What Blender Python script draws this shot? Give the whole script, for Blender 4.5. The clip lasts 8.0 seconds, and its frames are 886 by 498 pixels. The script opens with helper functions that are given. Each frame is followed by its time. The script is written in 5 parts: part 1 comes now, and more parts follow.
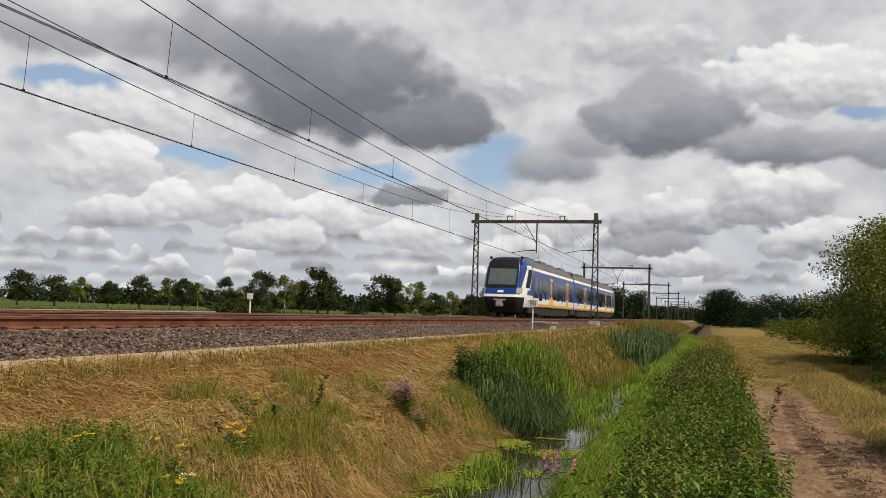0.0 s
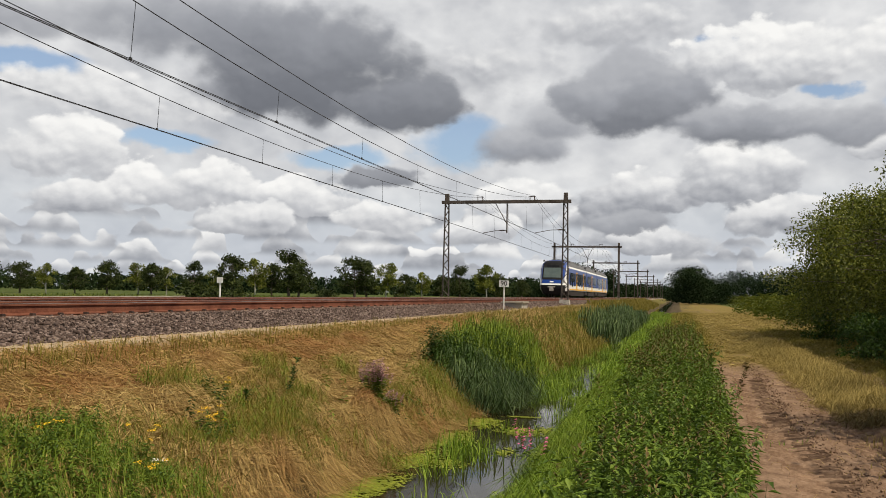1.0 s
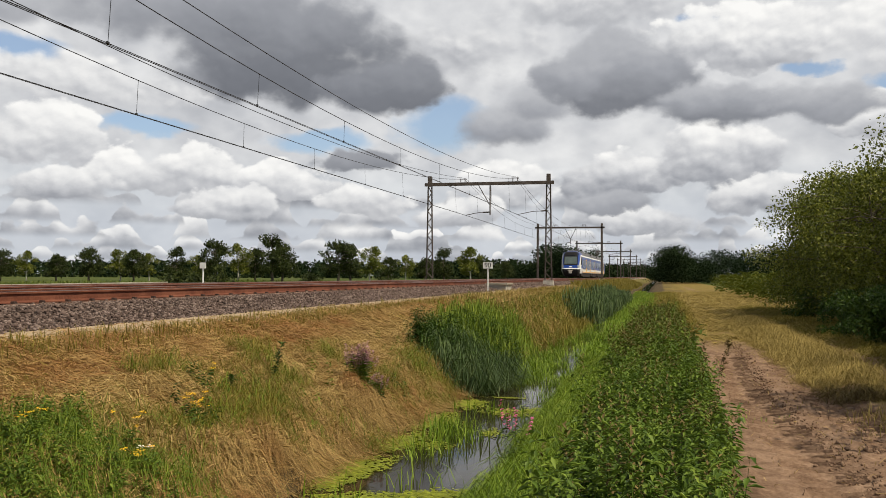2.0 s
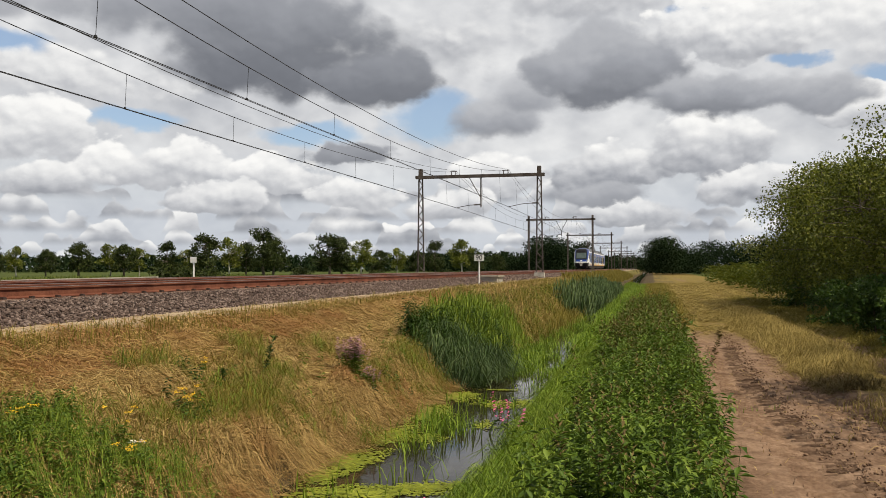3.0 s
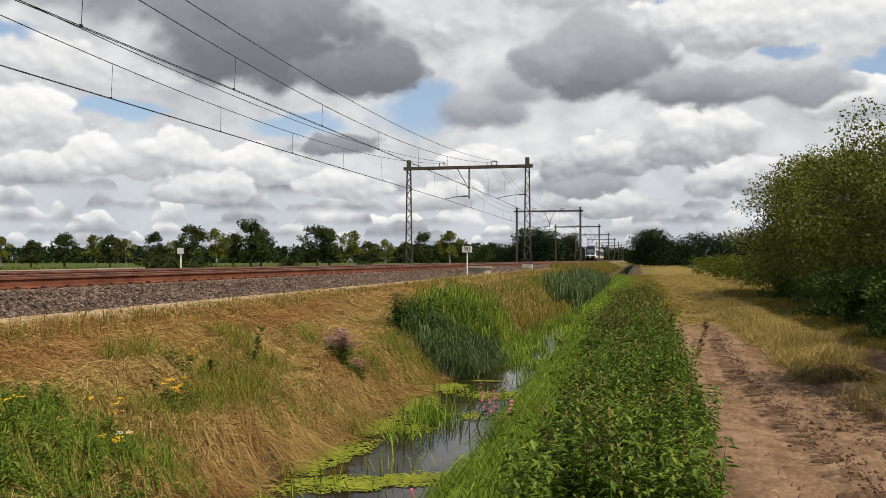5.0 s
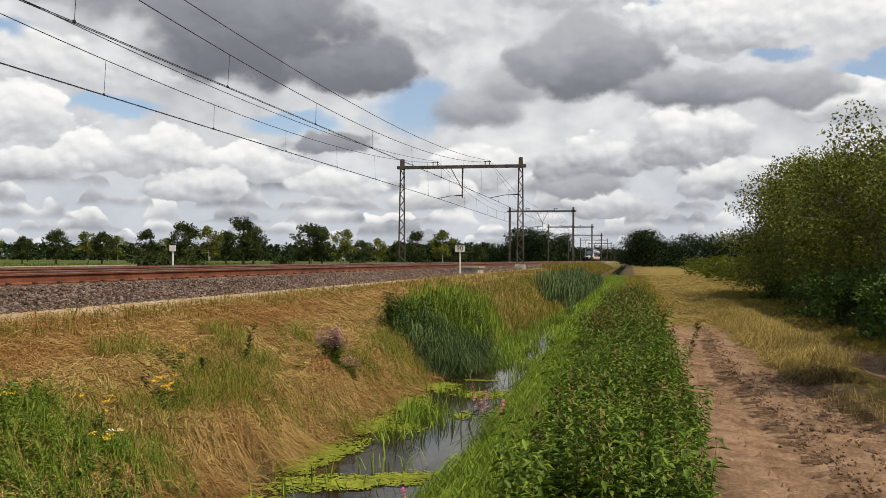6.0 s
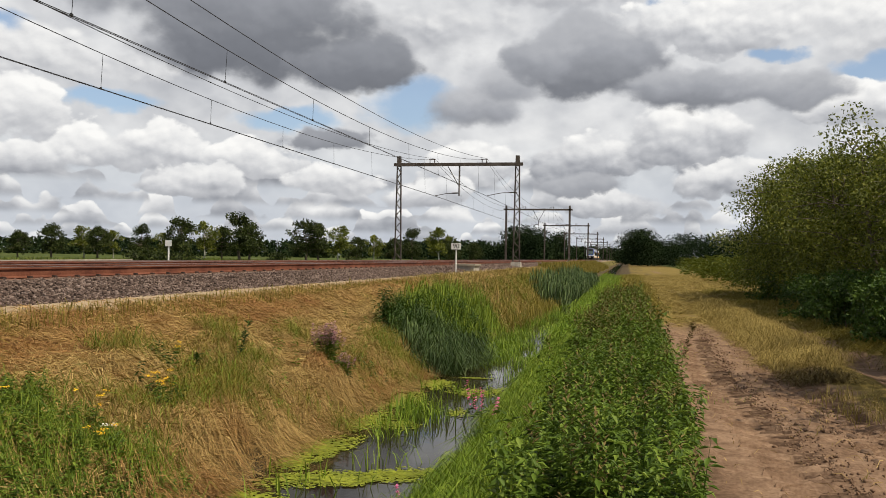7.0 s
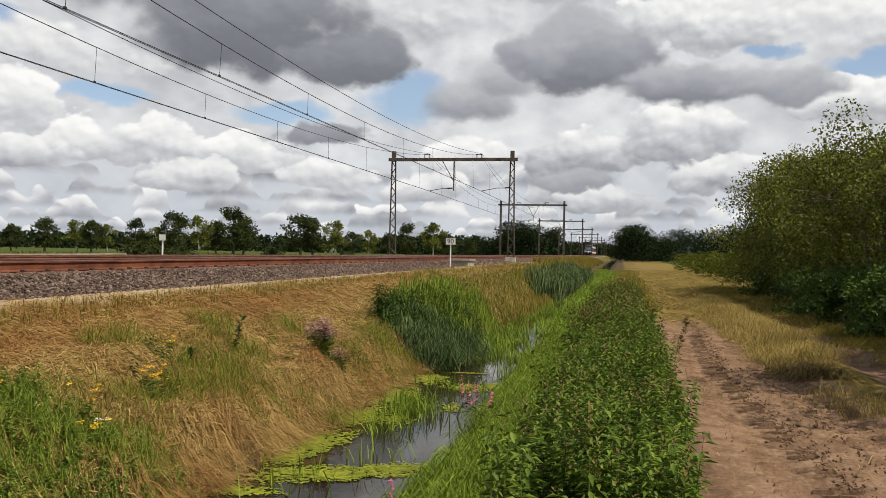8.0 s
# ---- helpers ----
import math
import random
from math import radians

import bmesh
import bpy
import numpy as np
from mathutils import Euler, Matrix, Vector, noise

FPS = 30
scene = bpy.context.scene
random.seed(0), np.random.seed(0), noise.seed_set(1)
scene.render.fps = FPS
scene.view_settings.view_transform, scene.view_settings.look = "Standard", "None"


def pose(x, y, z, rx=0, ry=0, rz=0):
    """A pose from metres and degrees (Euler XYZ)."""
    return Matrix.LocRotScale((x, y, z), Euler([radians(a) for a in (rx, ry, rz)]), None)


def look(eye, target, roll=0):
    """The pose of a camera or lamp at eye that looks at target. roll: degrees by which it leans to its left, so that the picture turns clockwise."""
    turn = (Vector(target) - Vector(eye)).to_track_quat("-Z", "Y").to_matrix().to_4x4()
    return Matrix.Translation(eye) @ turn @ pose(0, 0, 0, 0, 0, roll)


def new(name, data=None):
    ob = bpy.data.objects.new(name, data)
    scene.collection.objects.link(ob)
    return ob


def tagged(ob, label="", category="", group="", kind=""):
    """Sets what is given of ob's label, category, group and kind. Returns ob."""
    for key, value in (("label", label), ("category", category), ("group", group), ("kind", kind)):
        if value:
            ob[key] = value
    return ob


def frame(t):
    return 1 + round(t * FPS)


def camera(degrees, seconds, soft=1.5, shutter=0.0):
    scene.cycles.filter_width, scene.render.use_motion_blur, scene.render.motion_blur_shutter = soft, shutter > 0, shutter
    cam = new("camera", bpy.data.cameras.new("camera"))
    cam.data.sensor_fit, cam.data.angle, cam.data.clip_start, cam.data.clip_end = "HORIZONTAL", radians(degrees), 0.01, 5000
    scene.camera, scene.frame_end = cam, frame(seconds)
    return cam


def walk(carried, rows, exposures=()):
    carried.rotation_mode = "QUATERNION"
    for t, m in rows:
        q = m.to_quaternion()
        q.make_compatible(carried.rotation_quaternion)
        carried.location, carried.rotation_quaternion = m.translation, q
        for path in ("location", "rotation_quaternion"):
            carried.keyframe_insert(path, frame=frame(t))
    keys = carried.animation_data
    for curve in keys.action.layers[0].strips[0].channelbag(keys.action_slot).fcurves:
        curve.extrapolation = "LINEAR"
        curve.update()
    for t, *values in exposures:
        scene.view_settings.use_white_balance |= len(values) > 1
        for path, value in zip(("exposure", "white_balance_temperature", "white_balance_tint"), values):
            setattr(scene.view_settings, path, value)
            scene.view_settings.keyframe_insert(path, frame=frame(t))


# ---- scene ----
EYE = (0.0, 0.0, 1.7)
TURNS = [
    (0.0, 94.105, -1.924, 16.958), (0.5, 93.516, -1.489, 16.001), (1.0, 92.902, -1.092, 15.079),
    (1.5, 92.290, -0.676, 14.390), (2.0, 91.757, -0.323, 14.029), (3.5, 91.072, 0.124, 13.282),
    (4.0, 90.801, 0.110, 13.184), (4.5, 90.731, 0.102, 12.945), (6.0, 90.665, -0.412, 12.193),
    (6.5, 90.610, -0.617, 12.043), (7.0, 90.500, -0.945, 11.934), (7.5, 90.324, -1.049, 11.767),
    (8.0, 90.184, -1.100, 11.572)]
cam = camera(54.0, 8.0, soft=0.8)
walk(cam, [(t, pose(*EYE, rx, ry, rz)) for t, rx, ry, rz in TURNS], exposures=[(0.0, -0.13), (0.5, -0.09), (1.0, -0.05), (1.5, -0.03), (2.0, -0.02), (8.0, 0.0)])

# ---- light ----
SUN_TO = Vector((0.84, -0.36, 0.0)).normalized()
SUN_ELEVATION = radians(54)
SUN_VEC = Vector((SUN_TO.x * math.cos(SUN_ELEVATION), SUN_TO.y * math.cos(SUN_ELEVATION), math.sin(SUN_ELEVATION)))
sun = new("sun", bpy.data.lights.new("sun", "SUN"))
sun.data.energy, sun.data.angle, sun.data.color = 4.9, radians(0.53), (1.0, 0.88, 0.68)
sun.matrix_world = look(SUN_VEC * 100, (0, 0, 0))


class Nodes:
    """Short hand for node trees."""

    def __init__(self, tree):
        self.tree = tree

    def put(self, slot, value):
        if isinstance(value, bpy.types.NodeSocket):
            self.tree.links.new(value, slot)
        elif value is not None:
            slot.default_value = value

    def math(self, op, a, b=None, c=None, clamp=False):
        n = self.tree.nodes.new("ShaderNodeMath")
        n.operation, n.use_clamp = op, clamp
        for slot, value in zip(n.inputs, (a, b, c)):
            self.put(slot, value)
        return n.outputs[0]

    def ramp(self, fac, stops, mode="LINEAR"):
        n = self.tree.nodes.new("ShaderNodeValToRGB")
        n.color_ramp.interpolation = mode
        while len(n.color_ramp.elements) < len(stops):
            n.color_ramp.elements.new(0.5)
        for e, (p, c) in zip(n.color_ramp.elements, stops):
            e.position = p
            e.color = (*c, 1.0) if isinstance(c, tuple) else (c, c, c, 1.0)
        self.put(n.inputs[0], fac)
        return n.outputs[0]

    def noise(self, vec, scale, detail=4.0, rough=0.55, warp=0.0):
        n = self.tree.nodes.new("ShaderNodeTexNoise")
        self.put(n.inputs["Vector"], vec)
        n.inputs["Scale"].default_value, n.inputs["Detail"].default_value = scale, detail
        n.inputs["Roughness"].default_value, n.inputs["Distortion"].default_value = rough, warp
        return n.outputs[0]

    def mix(self, fac, a, b, blend="MIX"):
        n = self.tree.nodes.new("ShaderNodeMix")
        n.data_type, n.blend_type = "RGBA", blend
        self.put(n.inputs[0], fac)
        for slot, value in ((n.inputs[6], a), (n.inputs[7], b)):
            self.put(slot, (*value, 1.0) if isinstance(value, tuple) else value)
        return n.outputs[2]

    def xyz(self, vec):
        n = self.tree.nodes.new("ShaderNodeSeparateXYZ")
        self.put(n.inputs[0], vec)
        return n.outputs

    def vec(self, x, y, z=0.0):
        n = self.tree.nodes.new("ShaderNodeCombineXYZ")
        for slot, value in zip(n.inputs, (x, y, z)):
            self.put(slot, value)
        return n.outputs[0]

    def smooth(self, value, lo, hi, to0=0.0, to1=1.0):
        n = self.tree.nodes.new("ShaderNodeMapRange")
        n.interpolation_type = "SMOOTHSTEP"
        for slot, v in zip(n.inputs, (value, lo, hi, to0, to1)):
            self.put(slot, v)
        return n.outputs[0]

    def place(self):
        return self.tree.nodes.new("ShaderNodeNewGeometry").outputs["Position"]

    def island(self):
        return self.tree.nodes.new("ShaderNodeNewGeometry").outputs["Random Per Island"]


# Single clouds, far ones first: azimuth and elevation of the middle, half width and half height (degrees), tone of base and of top, softness of the edge.
CLOUDS = [
    (-38.7, 8.2, 3.6, 2.2, 0.66, 0.98, 0.3), (-32.2, 6.3, 4.6, 1.9, 0.62, 0.97, 0.3), (-38.0, 5.3, 4.0, 1.4, 0.50, 0.90, 0.4), (-24.4, 6.0, 3.6, 1.5, 0.64, 0.95, 0.35), (-28.4, 4.4, 3.4, 1.1, 0.56, 0.90, 0.4),
    (-19.0, 4.6, 3.4, 1.4, 0.62, 0.93, 0.35), (-9.2, 6.0, 4.2, 2.0, 0.62, 0.95, 0.35), (-13.2, 4.0, 3.6, 1.3, 0.58, 0.92, 0.4), (-2.6, 6.4, 4.4, 2.2, 0.42, 0.96, 0.3), (3.4, 7.6, 5.4, 2.6, 0.50, 0.97, 0.3),
    (7.6, 4.8, 4.6, 1.5, 0.46, 0.90, 0.35), (-1.0, 3.6, 4.4, 1.1, 0.50, 0.86, 0.4), (13.6, 9.4, 3.2, 2.0, 0.60, 0.98, 0.25), (13.6, 5.6, 4.0, 1.6, 0.50, 0.92, 0.35),
    (-36.5, 11.6, 7.0, 2.0, 0.70, 0.90, 0.6), (-12.0, 14.2, 7.5, 3.0, 0.58, 0.82, 0.8), (4.6, 14.4, 6.6, 3.0, 0.60, 0.99, 0.25), (12.6, 15.0, 5.6, 3.0, 0.76, 0.97, 0.5), (-42.0, 16.0, 9.0, 2.4, 0.50, 0.72, 0.8),
    (-5.0, 17.2, 7.0, 1.8, 0.60, 0.84, 0.7),
    (-18.9, 7.4, 3.3, 1.15, 0.36, 0.50, 0.5), (-10.0, 9.5, 3.8, 2.1, 0.38, 0.66, 0.8), (-7.4, 11.2, 3.4, 1.8, 0.44, 0.66, 0.9), (-2.5, 4.8, 3.6, 0.8, 0.44, 0.60, 0.6),
    (-30.5, 16.4, 9.0, 3.4, 0.40, 0.56, 0.9), (-28.0, 12.6, 6.5, 1.9, 0.40, 0.52, 0.9), (-23.6, 14.4, 9.6, 4.6, 0.22, 0.46, 0.6), (-18.0, 12.0, 4.8, 2.6, 0.24, 0.42, 0.5),
    (-2.2, 12.6, 5.6, 3.3, 0.27, 0.60, 0.45), (3.6, 10.6, 6.0, 1.8, 0.31, 0.62, 0.6), (-5.8, 12.8, 2.9, 2.2, 0.40, 0.60, 0.6), (9.8, 10.5, 4.4, 1.5, 0.42, 0.64, 0.7)]
# Blue gaps between them: azimuth, elevation, half sizes.
GAPS = [(-14.0, 9.9, 3.4, 1.5), (-40.6, 13.2, 3.4, 0.8), (2.2, 15.9, 1.8, 0.7), (14.6, 11.6, 2.6, 0.9), (-33.0, 9.2, 3.0, 0.7), (-22.0, 8.6, 3.6, 0.8), (9.0, 12.6, 1.8, 0.5)]


def sky_world():
    world = bpy.data.worlds.new("sky")
    scene.world = world
    world.use_nodes = True
    tree = world.node_tree
    k = Nodes(tree)
    back = tree.nodes["Background"]
    sky = tree.nodes.new("ShaderNodeTexSky")
    sky.sky_type, sky.sun_disc, sky.sun_elevation = "NISHITA", False, SUN_ELEVATION
    sky.sun_rotation = math.atan2(SUN_TO.x, SUN_TO.y)
    way = tree.nodes.new("ShaderNodeTexCoord").outputs["Generated"]
    x, y, z = k.xyz(way)
    az = k.math("MULTIPLY", k.math("ARCTAN2", x, y), 180 / math.pi)
    el = k.math("MULTIPLY", k.math("ARCSINE", k.math("MAXIMUM", z, 0.0)), 180 / math.pi)
    across = k.math("MULTIPLY", az, 0.19)
    up = k.math("MULTIPLY", el, 0.26)
    here = k.vec(across, up, 3.7)
    lit_side = k.vec(k.math("ADD", across, 0.035), k.math("ADD", up, 0.08), 3.7)

    def lump(vec):
        """Billowing heaps: soft large noise, rounded by cells at two sizes."""
        total = k.noise(vec, 1.0, 7.0, 0.52, 0.1)
        for size, weight in ((2.1, 0.22), (5.2, 0.13)):
            n = tree.nodes.new("ShaderNodeTexVoronoi")
            n.feature = "SMOOTH_F1"
            shaken = tree.nodes.new("ShaderNodeVectorMath")
            shaken.operation = "MULTIPLY_ADD"
            w = tree.nodes.new("ShaderNodeTexNoise")
            w.inputs["Scale"].default_value, w.inputs["Detail"].default_value = size * 0.9, 4.0
            k.put(w.inputs["Vector"], vec)
            k.put(shaken.inputs[0], w.outputs["Color"])
            shaken.inputs[1].default_value = (0.84 / size, 0.84 / size, 0.0)
            k.put(shaken.inputs[2], vec)
            k.put(n.inputs["Vector"], shaken.outputs[0])
            n.inputs["Scale"].default_value, n.inputs["Smoothness"].default_value = size, 0.35
            total = k.math("MULTIPLY_ADD", k.math("SUBTRACT", 0.5, n.outputs["Distance"]), weight, total)
        return total

    heap, toward = lump(here), lump(lit_side)
    relief = k.math("SUBTRACT", heap, toward)
    grain = k.math("SUBTRACT", heap, 0.55)
    # slow sideways shake, so that no outline stays an oval
    w = tree.nodes.new("ShaderNodeTexNoise")
    w.inputs["Scale"].default_value, w.inputs["Detail"].default_value, w.inputs["Roughness"].default_value = 1.3, 5.0, 0.55
    k.put(w.inputs["Vector"], here)
    wx, wy, _ = k.xyz(w.outputs["Color"])
    az_w = k.math("MULTIPLY_ADD", k.math("SUBTRACT", wx, 0.5), 5.0, az)
    el_w = k.math("MULTIPLY_ADD", k.math("SUBTRACT", wy, 0.5), 2.6, el)
    tones = [(0.0, (0.085, 0.092, 0.108)), (0.3, (0.195, 0.205, 0.232)), (0.5, (0.355, 0.367, 0.40)), (0.7, (0.58, 0.588, 0.61)), (0.86, (0.80, 0.80, 0.80)), (1.0, (0.99, 0.98, 0.955))]
    deep = k.mix(1.0, sky.outputs[0], (0.12, 0.125, 0.13), "MULTIPLY")
    seen = k.mix(k.smooth(el, 3.0, 9.0, 0.92, 0.15), deep, (0.52, 0.57, 0.66))
    gap = None
    for a, e, sa, se in GAPS:
        da = k.math("DIVIDE", k.math("SUBTRACT", az_w, a), sa)
        de = k.math("DIVIDE", k.math("SUBTRACT", el_w, e), se)
        g = k.smooth(k.math("ADD", k.math("MULTIPLY", da, da), k.math("MULTIPLY", de, de)), 1.5, 0.3)
        gap = g if gap is None else k.math("MAXIMUM", gap, g)
    # thin veil over all but the gaps
    veil = k.math("MULTIPLY", k.smooth(el, 2.0, 8.0, 0.45, 0.97), k.math("MULTIPLY_ADD", gap, -0.92, 1.0))
    # the veil is darkened overhead, mostly out of view, to weaken the sky's fill light
    tone = k.math("MULTIPLY_ADD", relief, 0.5, k.math("MULTIPLY_ADD", grain, -0.45, k.smooth(el, 18.0, 40.0, 0.74, 0.40)))
    seen = k.mix(veil, seen, k.ramp(tone, tones))
    # rows of small cumulus low over the horizon: base and height in degrees, and how closely the heaps follow each other
    for i, (low, high, pace) in enumerate(((0.3, 1.0, 0.36), (0.9, 1.2, 0.30), (1.6, 1.4, 0.26), (2.4, 1.6, 0.22), (3.3, 1.8, 0.19), (4.5, 1.9, 0.16))):
        n = tree.nodes.new("ShaderNodeTexNoise")
        n.noise_dimensions = "1D"
        k.put(n.inputs["W"], k.math("MULTIPLY_ADD", az, pace, 17.3 * i + 4.0))
        n.inputs["Scale"].default_value, n.inputs["Detail"].default_value = 1.0, 2.0
        top = k.math("MULTIPLY_ADD", k.smooth(n.outputs[0], 0.34, 0.66), high * 1.15, low - 0.15 * high)
        bent = k.math("MULTIPLY_ADD", grain, -2.4 * high, el)
        inside = k.math("MULTIPLY", k.smooth(k.math("SUBTRACT", top, bent), 0.0, 0.14 * high), k.smooth(el, low - 0.2 * high, low + 0.15 * high))
        rise = k.math("DIVIDE", k.math("SUBTRACT", bent, low), high)
        tone = k.math("MULTIPLY_ADD", relief, 1.1, k.math("MULTIPLY_ADD", k.smooth(rise, 0.0, 0.75), 0.42, 0.50))
        seen = k.mix(k.math("MULTIPLY", inside, 0.95), seen, k.ramp(tone, tones))
    # the single clouds
    for a, e, sa, se, dark, light, soft in CLOUDS:
        da = k.math("DIVIDE", k.math("SUBTRACT", az_w, a), sa)
        de = k.math("DIVIDE", k.math("SUBTRACT", el_w, e), se)
        under = k.math("MULTIPLY", k.math("MINIMUM", de, 0.0), 1.3)
        over = k.math("MAXIMUM", de, 0.0)
        r2 = k.math("ADD", k.math("MULTIPLY", da, da), k.math("ADD", k.math("MULTIPLY", under, under), k.math("MULTIPLY", over, over)))
        f = k.math("SUBTRACT", k.math("MULTIPLY_ADD", grain, 2.4 if light > 0.8 else 1.5, 1.0), r2)
        tone = k.smooth(k.math("MULTIPLY_ADD", grain, 0.9 if light > 0.8 else 0.5, de), -0.75, 0.75, dark, light)
        tone = k.math("MULTIPLY_ADD", relief, 0.70 if light > 0.8 else 0.16, tone)
        seen = k.mix(k.math("MULTIPLY", k.smooth(f, 0.0, soft), 0.97), seen, k.ramp(tone, tones))
    haze = k.smooth(el, 0.0, 3.0, 0.35, 0.0)
    k.put(back.inputs["Color"], k.mix(haze, seen, (0.48, 0.52, 0.58)))
    back.inputs["Strength"].default_value = 1.0


sky_world()


# ---- materials ----
def surface(name, stops, rough=0.8, scale=3.0, island=0.0, bump=0.0, fine=40.0, metal=0.0, coat=0.0, glow=0.0, by_object=0.0, patch=None, thin=0.0, spec=0.22):
    """A material whose colour runs through stops by noise at two scales; island, by_object: how much each piece varies."""
    m = bpy.data.materials.new(name)
    m.use_nodes = True
    k = Nodes(m.node_tree)
    b = m.node_tree.nodes["Principled BSDF"]
    at = k.place()
    fac = k.math("ADD", k.math("MULTIPLY", k.noise(at, scale, 5.0), 0.65), k.math("MULTIPLY", k.noise(at, fine, 3.0), 0.35))
    fac = k.smooth(fac, 0.28, 0.72)
    if island:
        fac = k.math("ADD", k.math("MULTIPLY", fac, 1 - island), k.math("MULTIPLY", k.island(), island))
    if by_object:
        info = m.node_tree.nodes.new("ShaderNodeObjectInfo").outputs["Random"]
        fac = k.math("ADD", k.math("MULTIPLY", fac, 1 - by_object), k.math("MULTIPLY", info, by_object))
    n = len(stops)
    colour = k.ramp(fac, [(i / max(1, n - 1), c) for i, c in enumerate(stops)])
    if patch:
        size, other, amount = patch
        colour = k.mix(k.math("MULTIPLY", k.smooth(k.noise(at, size, 3.0), 0.48, 0.62), amount), colour, other)
    k.put(b.inputs["Base Color"], colour)
    b.inputs["Roughness"].default_value, b.inputs["Metallic"].default_value = rough, metal
    b.inputs["Coat Weight"].default_value = coat
    b.inputs["Specular IOR Level"].default_value = spec
    if bump:
        n = m.node_tree.nodes.new("ShaderNodeBump")
        n.inputs["Strength"].default_value, n.inputs["Distance"].default_value = 0.8, bump
        k.put(n.inputs["Height"], k.noise(at, fine, 6.0, 0.6))
        k.put(b.inputs["Normal"], n.outputs[0])
    if thin:
        t = m.node_tree.nodes.new("ShaderNodeBsdfTranslucent")
        k.put(t.inputs[0], colour)
        s = m.node_tree.nodes.new("ShaderNodeMixShader")
        s.inputs[0].default_value = thin
        k.put(s.inputs[1], b.outputs[0])
        k.put(s.inputs[2], t.outputs[0])
        k.put(m.node_tree.nodes["Material Output"].inputs[0], s.outputs[0])
    return m


